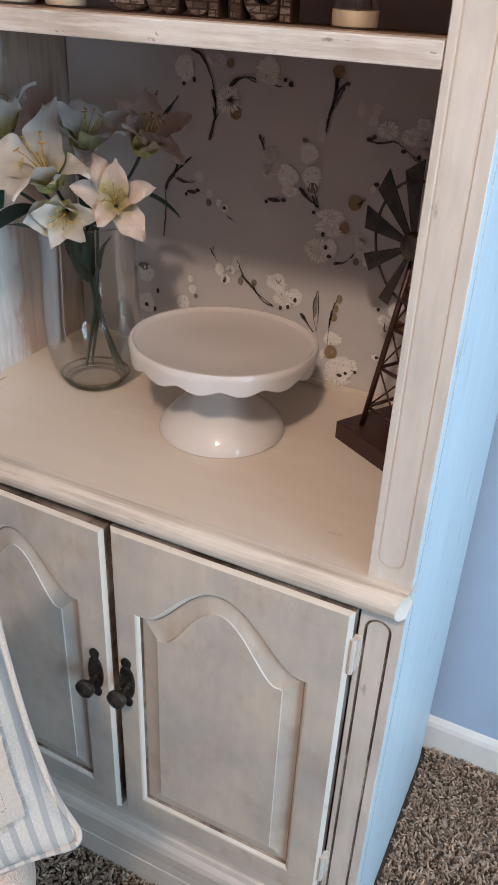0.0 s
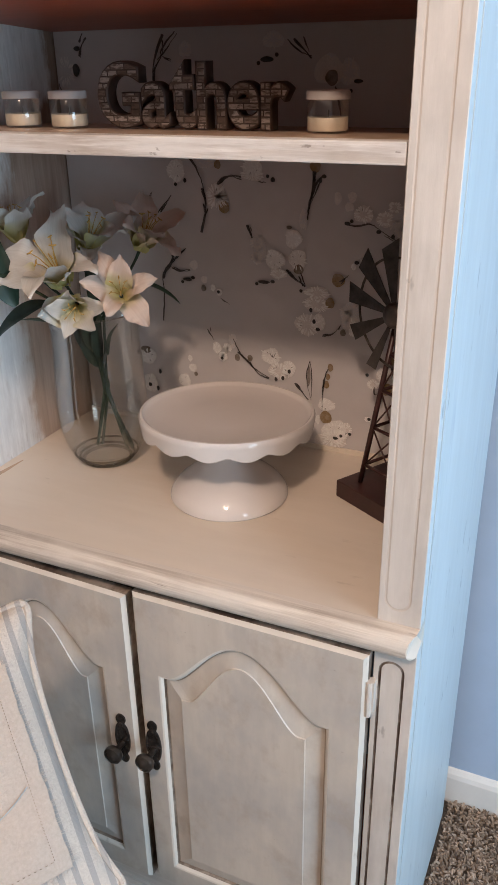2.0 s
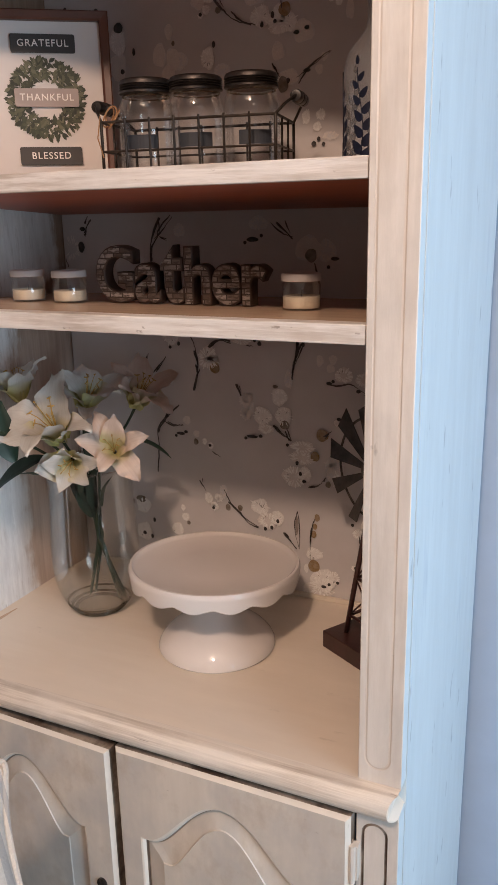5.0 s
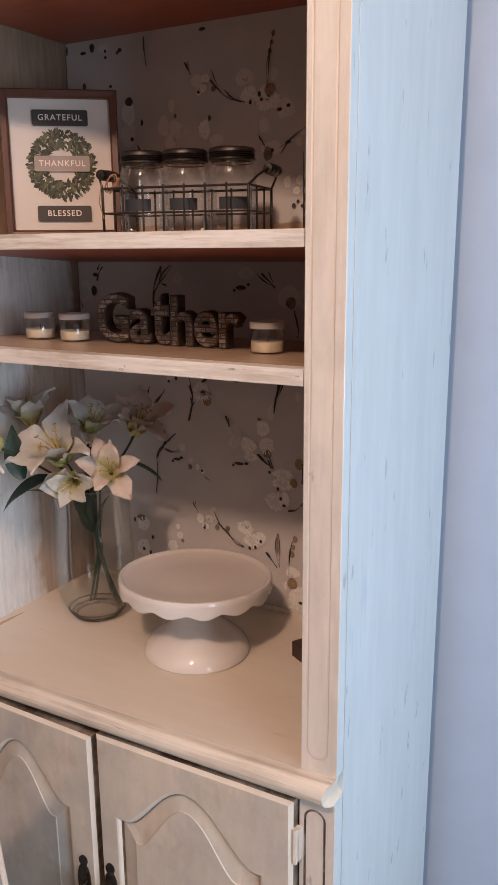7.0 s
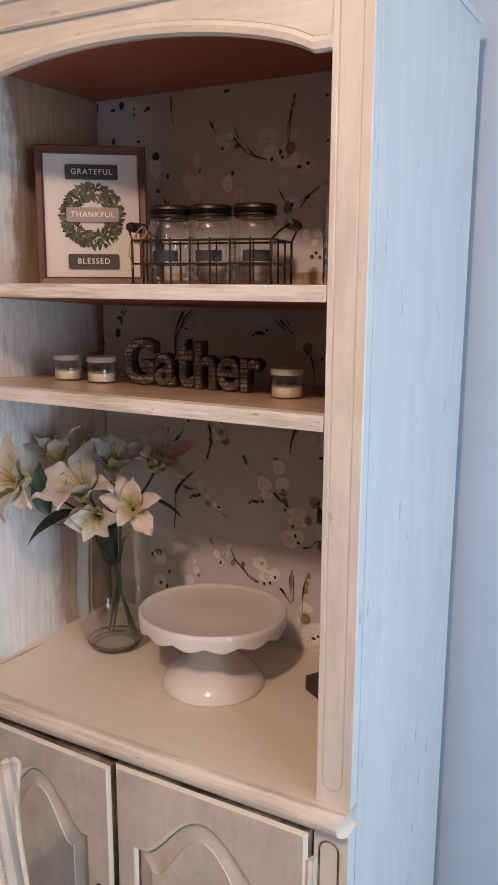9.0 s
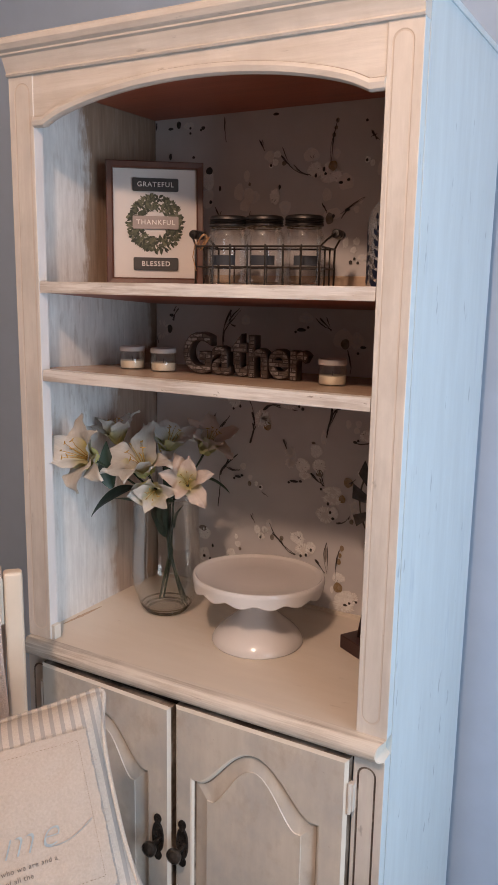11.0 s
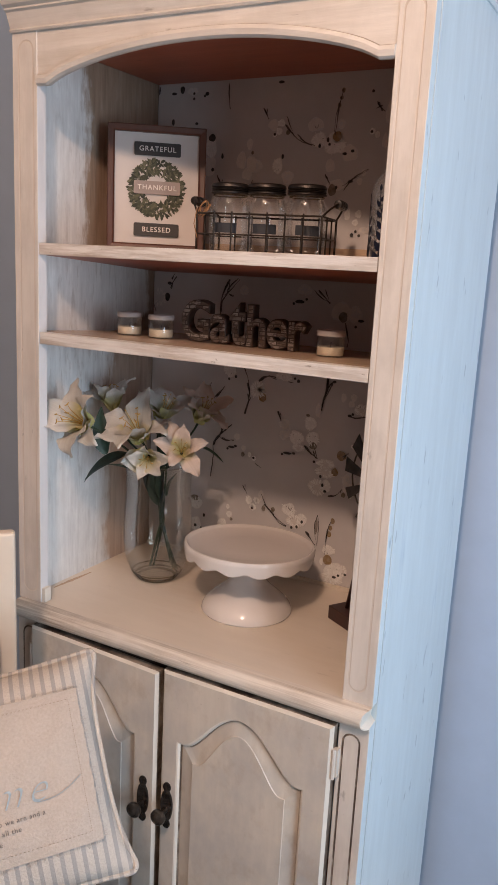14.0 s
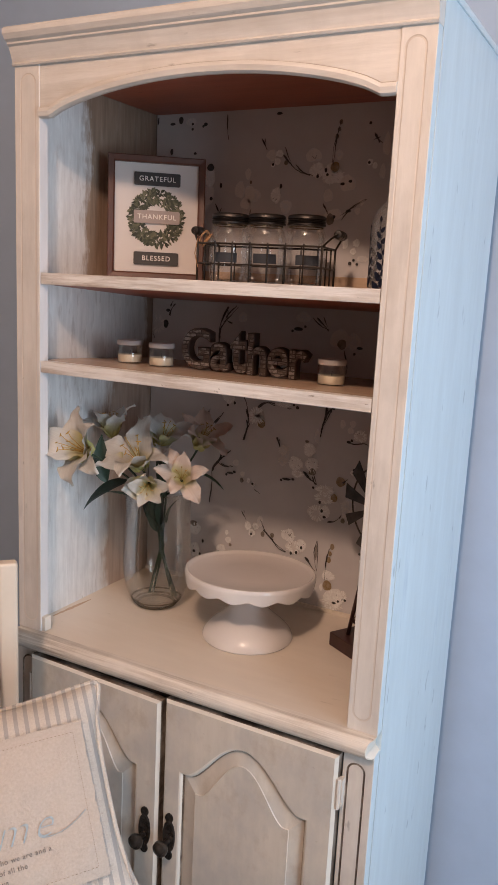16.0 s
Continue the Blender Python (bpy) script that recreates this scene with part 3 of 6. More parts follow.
M_POST = plain("cream_chair_paint", (0.66, 0.57, 0.47), 0.35, vary=0.04, scale=12)
M_BLANKET = plain("fleece_peach", (0.64, 0.50, 0.41), 0.95, vary=0.07, scale=260, bump=0.6, dist=0.003)
M_TOWEL = plain("waffle_towel", (0.76, 0.69, 0.66), 0.95, vary=0.06, scale=320, bump=0.4, dist=0.002)
M_LINEN = plain("linen_patch", (0.45, 0.385, 0.33), 0.9, vary=0.07, scale=260, bump=0.5, dist=0.001)
M_THREAD = plain("pale_blue_print", (0.33, 0.40, 0.44), 0.8, vary=0.15, scale=120)
M_STITCH = plain("tan_thread", (0.27, 0.21, 0.16), 0.9, vary=0.2, scale=300)
M_INK = plain("charcoal_print", (0.13, 0.115, 0.105), 0.8, vary=0.1)


def petal_material(name, lo, hi):
    m, t, b = nodes_of(name)
    c = t.nodes.new("ShaderNodeTexCoord")
    s = t.nodes.new("ShaderNodeSeparateXYZ")
    t.links.new(c.outputs["Object"], s.inputs[0])
    r = add(t, "ShaderNodeMapRange")
    r.inputs["From Min"].default_value, r.inputs["From Max"].default_value = 0.001, 0.021
    t.links.new(s.outputs[1], r.inputs[0])
    n = noise_ramp(t, mapped(t, (420, 16, 30)), 1.0, 0.3, 0.7, 3)
    base = mix(t, n, lo, hi)
    tint = mix(t, r.outputs[0], (0.58, 0.53, 0.22), base)
    t.links.new(tint, b.inputs["Base Color"])
    b.inputs["Roughness"].default_value = 0.5
    b.inputs["Subsurface Weight"].default_value = 0.12
    b.inputs["Subsurface Radius"].default_value = (0.006, 0.005, 0.004)
    bumped(t, b, n, 0.10, 0.0006)
    # light shines through the thin cloth
    through_light = add(t, "ShaderNodeBsdfTranslucent")
    t.links.new(tint, through_light.inputs[0])
    both = t.nodes.new("ShaderNodeMixShader")
    both.inputs[0].default_value = 0.18
    t.links.new(b.outputs[0], both.inputs[1])
    t.links.new(through_light.outputs[0], both.inputs[2])
    t.links.new(both.outputs[0], t.nodes["Material Output"].inputs[0])
    return m


M_PETAL = petal_material("lily_petal", (0.54, 0.52, 0.48), (0.62, 0.60, 0.565))
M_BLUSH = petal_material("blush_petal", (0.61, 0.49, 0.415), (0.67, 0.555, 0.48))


def stripe_material():
    """Ticking: blue-grey stripes on cream, across the cushion's width."""
    m, t, b = nodes_of("ticking_stripe")
    c = t.nodes.new("ShaderNodeTexCoord")
    s = t.nodes.new("ShaderNodeSeparateXYZ")
    t.links.new(c.outputs["Object"], s.inputs[0])
    k = add(t, "ShaderNodeMath")
    k.operation = "MULTIPLY"
    k.inputs[1].default_value = 1 / 0.0150
    t.links.new(s.outputs[0], k.inputs[0])
    f = add(t, "ShaderNodeMath")
    f.operation = "FRACT"
    t.links.new(k.outputs[0], f.inputs[0])
    g = add(t, "ShaderNodeMath")
    g.operation = "COMPARE"
    g.inputs[1].default_value, g.inputs[2].default_value = 0.5, 0.20
    t.links.new(f.outputs[0], g.inputs[0])
    w = noise_ramp(t, mapped(t), 320, 0.3, 0.7)
    cream = mix(t, w, (0.47, 0.415, 0.365), (0.55, 0.49, 0.43))
    t.links.new(mix(t, g.outputs[0], cream, (0.345, 0.32, 0.30)), b.inputs["Base Color"])
    b.inputs["Roughness"].default_value = 0.9
    bumped(t, b, w, 0.5, 0.001)
    return m


M_STRIPE = stripe_material()


def letter_material():
    """Whitewashed strips with dark joints on the letters' fronts."""
    m, t, b = nodes_of("whitewashed_strips")
    v = mapped(t, (1, 1, 1), (radians(90), 0, 0))
    br = add(t, "ShaderNodeTexBrick", Scale=1.0)
    br.inputs["Brick Width"].default_value, br.inputs["Row Height"].default_value = 0.021, 0.0078
    br.inputs["Mortar Size"].default_value = 0.0011
    br.inputs["Mortar Smooth"].default_value = 0.4
    br.inputs["Color1"].default_value = (0.33, 0.285, 0.26, 1)
    br.inputs["Color2"].default_value = (0.085, 0.055, 0.042, 1)
    br.inputs["Mortar"].default_value = (0.022, 0.012, 0.009, 1)
    br.offset = 0.37
    br.squash, br.squash_frequency = 0.7, 3
    t.links.new(v, br.inputs["Vector"])
    n = noise_ramp(t, mapped(t, (110, 200, 300)), 1.0, 0.40, 0.56)
    t.links.new(mix(t, n, (0.06, 0.04, 0.03), br.outputs[0]), b.inputs["Base Color"])
    b.inputs["Roughness"].default_value = 0.6
    bumped(t, b, br.outputs["Fac"], -0.4, 0.001)
    return m


M_STRIPS = letter_material()
M_LETTER_SIDE = plain("dark_letter_side", (0.040, 0.022, 0.016), 0.5, vary=0.3, scale=60)

# ---- cake stand ----
CAKE = (0.028, 0.218)
stand = thing("cake_stand", pose(CAKE[0], CAKE[1], COUNTER), "glossy white ceramic cake stand with a scalloped rim", "cake stand")
bm = bmesh.new()
lathe(bm, [(0.0, 0.001), (0.0905, 0.0), (0.0930, 0.003), (0.0925, 0.008), (0.0885, 0.016), (0.079, 0.027), (0.066, 0.038), (0.053, 0.049), (0.042, 0.060), (0.035, 0.072), (0.0315, 0.085), (0.0320, 0.098), (0.037, 0.108), (0.048, 0.1150), (0.058, 0.1185)], 96)
part("pedestal", bm, M_WHITE, stand, smooth=True)
bm = bmesh.new()
wave = lambda a, i: -0.0075 * (0.5 + 0.5 * math.cos(14 * a)) ** 0.7 if i in (2, 3, 4) else 0
lathe(bm, [(0, 0.1195), (0.124, 0.127), (0.1275, 0.1235), (0.1295, 0.120), (0.1315, 0.1215), (0.1335, 0.134), (0.1335, 0.14), (0.1315, 0.1435), (0.128, 0.1435), (0.125, 0.14), (0.121, 0.1375), (0.06, 0.137), (0, 0.137)], 168, flute=wave)
bmesh.ops.rotate(bm, verts=bm.verts, cent=(0, 0, 0.13), matrix=Matrix.Rotation(radians(-2.2), 3, "X"))
part("plate", bm, M_WHITE, stand, smooth=True)

# ---- vase ----
VASE = (-0.221, 0.250)
vase = thing("vase", pose(VASE[0], VASE[1], COUNTER + 0.001), "tall clear glass vase holding white lilies on the counter", "vase")
bm = bmesh.new()
lathe(bm, [(0.041, 0.0015), (0.047, 0.006), (0.057, 0.018), (0.066, 0.036), (0.0725, 0.060), (0.0755, 0.088), (0.0755, 0.118), (0.0735, 0.160), (0.0715, 0.200), (0.0715, 0.230), (0.0735, 0.254), (0.0755, 0.265), (0.0742, 0.2655), (0.0715, 0.254), (0.0695, 0.230), (0.0695, 0.200), (0.0715, 0.160), (0.0735, 0.118), (0.0735, 0.088), (0.0703, 0.060), (0.0635, 0.036), (0.0545, 0.020)], 72)
for f in [f for f in bm.faces if len(f.verts) > 10]:
    bm.faces.remove(f)
part("bowl", bm, M_GLASS, vase, smooth=True)
bm = bmesh.new()
lathe(bm, [(0.0, 0.0110), (0.030, 0.0115), (0.043, 0.0155), (0.0540, 0.0185)], 72)
for f in [f for f in bm.faces if len(f.verts) > 10]:
    bm.faces.remove(f)
part("thick_base", bm, M_GLASS, vase, smooth=True)
bm = bmesh.new()
for r, z, w in ((0.0405, 0.0032, 0.0030), (0.0465, 0.0080, 0.0022), (0.0535, 0.0160, 0.0018)):
    tube(bm, [(r * math.cos(a), r * math.sin(a), z) for a in [2 * math.pi * k / 64 for k in range(64)]], w, 8, closed=True)
part("foot_ring", bm, M_RING, vase, smooth=True)
bm = bmesh.new()
tube(bm, [(0.0750 * math.cos(a), 0.0750 * math.sin(a), 0.2655) for a in [2 * math.pi * k / 72 for k in range(72)]], 0.0011, 6, closed=True)
part("rim", bm, M_JAR, vase, smooth=True)


# ---- lilies ----
def petal_mesh(length, width, curl, seed):
    """A lily petal: a cupped blade with a rib, a bowed width and a ruffled rim."""
    rnd = random.Random(seed)
    bm = bmesh.new()
    ns, nw = 20, 10
    grid = []
    pa, pb, pc = rnd.uniform(0, 6), rnd.uniform(0, 6), rnd.uniform(0, 6)
    amp = rnd.uniform(0.07, 0.13) * width
    side, twist = rnd.uniform(-0.16, 0.16) * length, radians(rnd.uniform(-24, 24))
    lean = rnd.uniform(-9, 9)
    for i in range(ns + 1):
        s = i / ns
        th = radians(20 + lean) + s ** 1.7 * radians(curl * 1.25)
        if i == 0:
            y = z = 0.0
        else:
            y += math.sin(th) * length / ns
            z += math.cos(th) * length / ns
        # slim claw, widest past the middle, blunt tip with a small point
        w = width * (0.20 + 0.80 * math.sin(math.pi * (0.10 + 0.80 * s ** 0.9)) ** 0.8)
        if s > 0.56:
            w *= max(0.03, 1 - ((s - 0.56) / 0.44) ** 1.9) ** 0.72
        row = []
        for k in range(nw + 1):
            u = k / nw * 2 - 1
            rim = abs(u) ** 2
            ruf = rim * amp * (math.sin(11 * s + (pa if u > 0 else pb)) + 0.45 * math.sin(27 * s + pc + u)) * min(1, 3 * s)
            edge = 1 + 0.06 * rim * math.sin(16 * s + (pb if u > 0 else pa))
            lift = 0.20 * w * u * u * (1.1 - 1.1 * s) - 0.018 * w * max(0, 1 - abs(u) * 4) + ruf
            px = u * edge * w / 2
            a = twist * s * s
            bx, bl = px * math.cos(a) - lift * math.sin(a), px * math.sin(a) + lift * math.cos(a)
            row.append(bm.verts.new((bx + side * s * s, y - bl * math.cos(th), z + bl * math.sin(th))))
        grid.append(row)
    for a, b in zip(grid, grid[1:]):
        for k in range(nw):
            bm.faces.new((a[k], a[k + 1], b[k + 1], b[k]))
    return bm


def mesh_of(name, bm, material, smooth=True):
    bmesh.ops.recalc_face_normals(bm, faces=bm.faces)
    me = bpy.data.meshes.new(name)
    bm.to_mesh(me)
    bm.free()
    for p in me.polygons:
        p.use_smooth = smooth
    me.materials.append(material)
    return me


bm = bmesh.new()
tube(bm, [(0, 0, 0), (0, 0.003, 0.02), (0, 0.008, 0.040), (0, 0.012, 0.048)], [0.0007, 0.0006, 0.0005, 0.0004], 5)
tube(bm, [(0, 0.009, 0.051), (0, 0.0122, 0.049), (0, 0.0155, 0.0485)], [0.0005, 0.0010, 0.0005], 6)
STAMEN = mesh_of("stamen", bm, M_ANTHER)


def facing(d, roll=0):
    return Vector(d).to_track_quat("Z", "Y").to_matrix().to_4x4() @ Matrix.Rotation(radians(roll), 4, "Z")


def leaf_mesh(length, width, droop, seed):
    bm = bmesh.new()
    rnd = random.Random(seed)
    n, grid = 12, []
    x = z = 0.0
    for i in range(n + 1):
        s = i / n
        a = radians(droop) * s
        if i:
            x += math.cos(a) * length / n
            z -= math.sin(a) * length / n
        w = width * math.sin(math.pi * (0.04 + 0.95 * s) ** 0.8)
        fold = 0.18 * w
        grid.append([bm.verts.new((x, u * w / 2, z + abs(u) * fold + 0.0012 * math.sin(7 * s + seed + u))) for u in (-1, -0.5, 0, 0.5, 1)])
    for a, b in zip(grid, grid[1:]):
        for k in range(4):
            bm.faces.new((a[k], a[k + 1], b[k + 1], b[k]))
    return bm


KNOT = (-0.221, 0.262, 0.962)


def lily(centre, face, size, curl, roll, foot, seed, label, shut=1.0, bend=0.05, petal=M_PETAL):
    """An artificial lily; its foot stands in the vase."""
    rnd = random.Random(seed)
    ob = thing("lily", pose(*foot), label, "flower", "lilies in the vase")
    inv = Matrix.Translation(-Vector(foot))
    m = inv @ Matrix.Translation(centre) @ facing(face, roll)
    for k in range(6):
        inner = k % 2
        p = new("petal", mesh_of("petal", petal_mesh(size * rnd.uniform(0.86, 1.08), size * (0.54 if inner else 0.42) * shut * rnd.uniform(0.88, 1.1), curl * rnd.uniform(0.6, 1.3), seed * 10 + k), petal))
        p.parent = ob
        p.matrix_basis = m @ Matrix.Rotation(radians(60 * k + rnd.uniform(-13, 13)), 4, "Z") @ Matrix.Rotation(radians(rnd.uniform(-16, 12)), 4, "X") @ Matrix.Translation((0, 0.003, 0.0015 * (k % 2)))
    for k in range(6):
        p = new("stamen", STAMEN)
        p.parent = ob
        p.matrix_basis = m @ Matrix.Rotation(radians(60 * k + 25), 4, "Z") @ Matrix.Rotation(radians(rnd.uniform(-6, 8)), 4, "X") @ Matrix.Scale(size / 0.075, 4)
    back = (m.to_3x3() @ Vector((0, 0, -1))).normalized()
    c = m.translation
    mouth = Vector((VASE[0], VASE[1], COUNTER + 0.240)) + (c + Vector(foot) - Vector((VASE[0], VASE[1], COUNTER + 0.240))) * 0.20 - Vector(foot)
    # all stems cross low in the vase
    knot = Vector(KNOT) + Vector((rnd.uniform(-0.005, 0.005), rnd.uniform(-0.005, 0.005), rnd.uniform(-0.006, 0.006))) - Vector(foot)
    p1, pts = c + back * bend, []
    for k in range(7):
        q = k / 6
        pts.append((1 - q) ** 2 * c + 2 * q * (1 - q) * p1 + q * q * mouth)
    for k in range(1, 6):
        pts.append(mouth.lerp(knot, k / 5) + Vector((0, 0, 0.006 * math.sin(math.pi * k / 5))))
    pts += [knot.lerp(Vector((0, 0, 0)), k / 3) for k in range(1, 4)]
    bm = bmesh.new()
    tube(bm, pts, [0.0028] + [0.0024] * (len(pts) - 1), 7)
    part("stem", bm, M_STEM, ob, "dark green stem", smooth=True)
    return ob


Z0 = COUNTER + 0.018
FOOT_A, FOOT_B = (-0.244, 0.262), (-0.186, 0.268)
l1 = lily((-0.282, 0.092, 1.192), (-0.22, -0.86, 0.42), 0.116, 62, 20, (FOOT_A[0] + 0.004, FOOT_A[1] + 0.003, Z0), 11, "open cream lily with a yellow-green throat and rust stamens", shut=1.05)
l2 = lily((-0.222, 0.187, 1.154), (0.06, -0.62, 0.80), 0.118, 52, 30, (FOOT_B[0] + 0.005, FOOT_B[1], Z0), 12, "open white lily with rust stamens in the vase")
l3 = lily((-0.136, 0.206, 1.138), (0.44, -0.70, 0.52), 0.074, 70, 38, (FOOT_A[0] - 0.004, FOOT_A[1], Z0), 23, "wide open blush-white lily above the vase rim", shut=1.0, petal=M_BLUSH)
l4 = lily((-0.206, 0.190, 1.124), (0.42, -0.86, 0.02), 0.076, 34, 50, (FOOT_B[0] - 0.005, FOOT_B[1] + 0.004, Z0), 34, "half-open white lily drooping over the vase rim", shut=1.1)
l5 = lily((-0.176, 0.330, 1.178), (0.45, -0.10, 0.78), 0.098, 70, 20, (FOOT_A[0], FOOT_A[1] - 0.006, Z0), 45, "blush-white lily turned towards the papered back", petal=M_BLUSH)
l6 = lily((-0.315, 0.205, 1.205), (-0.10, -0.05, 0.90), 0.082, 40, 12, (FOOT_B[0], FOOT_B[1] - 0.006, Z0), 56, "white lily facing upwards behind the others")
l7 = lily((-0.235, 0.270, 1.185), (0.35, -0.16, 0.80), 0.094, 56, 40, (FOOT_B[0] + 0.002, FOOT_B[1] + 0.008, Z0), 67, "white lily facing upwards behind the others")


def leaf(owner, base, tip, width, droop, roll, seed):
    b, t = Vector(base), Vector(tip)
    d = t - b
    bm = leaf_mesh(d.length * 1.06, width, droop, seed)
    q = d.to_track_quat("X", "Z").to_matrix().to_4x4()
    m = Matrix.Translation(b) @ q @ Matrix.Rotation(radians(roll), 4, "X") @ Matrix.Rotation(radians(-droop * 0.45), 4, "Y")
    p = part("leaf", bm, M_LEAF, owner, smooth=True)
    p.matrix_basis = owner.matrix_world.inverted() @ m


leaf(l1, (-0.262, 0.195, 1.118), (-0.340, 0.135, 1.062), 0.032, 60, -25, 1)
leaf(l1, (-0.268, 0.128, 1.130), (-0.272, 0.112, 1.226), 0.046, 20, 95, 2)
leaf(l2, (-0.235, 0.190, 1.090), (-0.300, 0.150, 1.098), 0.014, 10, 30, 3)
leaf(l3, (-0.195, 0.240, 1.095), (-0.195, 0.215, 1.170), 0.030, 10, 85, 4)
leaf(l2, (-0.185, 0.262, 1.125), (-0.228, 0.225, 1.180), 0.026, 20, 60, 5)
leaf(l3, (-0.150, 0.255, 1.140), (-0.072, 0.275, 1.122), 0.016, 70, 10, 6)
leaf(l5, (-0.208, 0.240, 1.020), (-0.196, 0.222, 1.098), 0.024, 15, 40, 21)
leaf(l2, (-0.218, 0.236, 1.030), (-0.206, 0.214, 1.100), 0.026, 10, 20, 22)
leaf(l3, (-0.190, 0.236, 1.030), (-0.160, 0.222, 1.088), 0.020, 18, 30, 23)
leaf(l5, (-0.205, 0.250, 1.010), (-0.178, 0.235, 1.068), 0.026, 15, 60, 7)
leaf(l4, (-0.225, 0.245, 1.010), (-0.250, 0.232, 1.085), 0.030, 15, 80, 8)
leaf(l2, (-0.222, 0.250, 1.000), (-0.228, 0.225, 1.078), 0.028, 12, 70, 9)
leaf(l4, (-0.215, 0.232, 1.075), (-0.175, 0.205, 1.095), 0.034, 12, 40, 10)

# ---- framed print ----
ON_HIGH = SHELF_HIGH - SAG_HIGH * 0.18
PIC = pose(-0.247, 0.252, ON_HIGH + 0.0005, -4, 0, 37)
pic = thing("picture_frame", PIC, "walnut-framed print of a green wreath with three word plates", "picture frame")
PW, PH = 0.198, 0.247
bm = bmesh.new()
mw = 0.014
rows = []
for inset, y in ((0.0, 0.012), (0.0, -0.009), (0.002, -0.011), (mw - 0.003, -0.010), (mw, -0.008), (mw, 0.002)):
    rows.append([(x * (PW / 2 - inset), y, z) for x, z in ((-1, inset), (1, inset), (1, PH - inset), (-1, PH - inset))])
loops_face(bm, rows, fill=False)
part("moulding", bm, M_FRAME, pic)
part("backing", boxed(-PW / 2 + 0.002, PW / 2 - 0.002, 0.004, 0.011, 0.002, PH - 0.002), M_FRAME, pic)
part("print", boxed(-PW / 2 + mw - 0.002, PW / 2 - mw + 0.002, 0.000, 0.0035, mw - 0.002, PH - mw + 0.002), M_PRINT, pic, "off-white print")


def text_mesh(body, size, extrude=0.0, offset=0.0, bevel=0.0, shear=0.0, spacing=1.0, align="CENTER"):
    cu = bpy.data.curves.new("text", "FONT")
    cu.body, cu.size, cu.extrude, cu.offset, cu.bevel_depth, cu.shear, cu.space_character = body, size, extrude, offset, bevel, shear, spacing
    cu.align_x, cu.align_y = align, "CENTER"
    cu.resolution_u = 6
    ob = bpy.data.objects.new("text", cu)
    scene.collection.objects.link(ob)
    dg = bpy.context.evaluated_depsgraph_get()
    me = bpy.data.meshes.new_from_object(ob.evaluated_get(dg))
    bpy.data.objects.remove(ob)
    bpy.data.curves.remove(cu)
    return me


def rounded(bm, cx, cz, w, h, r, y0, y1, n=5):
    pts = []
    for sx, sz, a0 in ((1, 1, 0), (-1, 1, 90), (-1, -1, 180), (1, -1, 270)):
        for k in range(n + 1):
            a = radians(a0 + 90 * k / n)
            pts.append((cx + sx * (w / 2 - r) + r * math.cos(a), cz + sz * (h / 2 - r) + r * math.sin(a)))
    loops_face(bm, [[(x, y1, z) for x, z in pts], [(x, y0, z) for x, z in pts]])


# The wreath: many small leaves printed round a ring.
rnd = random.Random(5)
bm = bmesh.new()
for k in range(620):
    a = rnd.uniform(0, 2 * math.pi)
    r = rnd.choice((0.031, 0.036, 0.042, 0.047, 0.052, 0.055)) + rnd.uniform(-0.003, 0.003)
    ang = a + radians(rnd.choice((-1, 1)) * rnd.uniform(10, 75)) if r < 0.05 else a + radians(rnd.uniform(-50, 50))
    ln, wd = rnd.uniform(0.009, 0.014), rnd.uniform(0.0035, 0.0055)
    c = Vector((r * math.cos(a), 0, 0.124 + r * math.sin(a)))
    d, s = Vector((math.cos(ang), 0, math.sin(ang))), Vector((-math.sin(ang), 0, math.cos(ang)))
    y = -0.0004 - 0.0014 * k / 620
    ps = [c - d * ln / 2, c - d * ln * 0.1 + s * wd / 2, c + d * ln * 0.2 + s * wd / 2 * 0.9, c + d * ln / 2, c + d * ln * 0.2 - s * wd / 2 * 0.9, c - d * ln * 0.1 - s * wd / 2]
    f = bm.faces.new([bm.verts.new((p.x, y, p.z)) for p in ps])
m, t, b = nodes_of("wreath_green")
g = t.nodes.new("ShaderNodeNewGeometry")
ramp = t.nodes.new("ShaderNodeValToRGB")
ramp.color_ramp.elements[0].color, ramp.color_ramp.elements[1].color = (0.010, 0.015, 0.008, 1), (0.14, 0.14, 0.085, 1)
e = ramp.color_ramp.elements.new(0.55)
e.color = (0.040, 0.050, 0.024, 1)
t.links.new(g.outputs["Random Per Island"], ramp.inputs[0])
t.links.new(ramp.outputs[0], b.inputs["Base Color"])
b.inputs["Roughness"].default_value = 0.6
part("printed_wreath", bm, m, pic, "dark green boxwood wreath")
for word, z, mat, w in (("GRATEFUL", 0.2015, M_PLATE, 0.094), ("THANKFUL", 0.1260, M_PLATE_TAUPE, 0.094), ("BLESSED", 0.0425, M_PLATE, 0.092)):
    bm = bmesh.new()
    rounded(bm, 0.001, z, w, 0.026, 0.003, -0.0042, -0.0022)
    plate = part("word_plate", bm, mat, pic)
    me = text_mesh(word, 0.0138, 0.0002, 0.0001, spacing=1.18)
    me.transform(pose(0.001, -0.0046, z, 90, 0, 0))
    me.materials.append(M_LETTER)
    o = new("lettering", me)
    o.parent = plate

# ---- wire basket with jars ----
BASK = pose(0.017, 0.243, ON_HIGH + 0.002, 0, 0, 11)
bask = thing("wire_basket", BASK, "dark wire basket with black wooden grips, holding three jars", "basket")
BL, BW, BH = 0.119, 0.060, 0.071
R = 0.00165


def wire(pts, r=R, closed=False, name="wire", mat=None, owner=None):
    bm = bmesh.new()
    tube(bm, pts, r, 6, closed)
    return part(name, bm, mat or M_IRON, owner or bask, smooth=True)


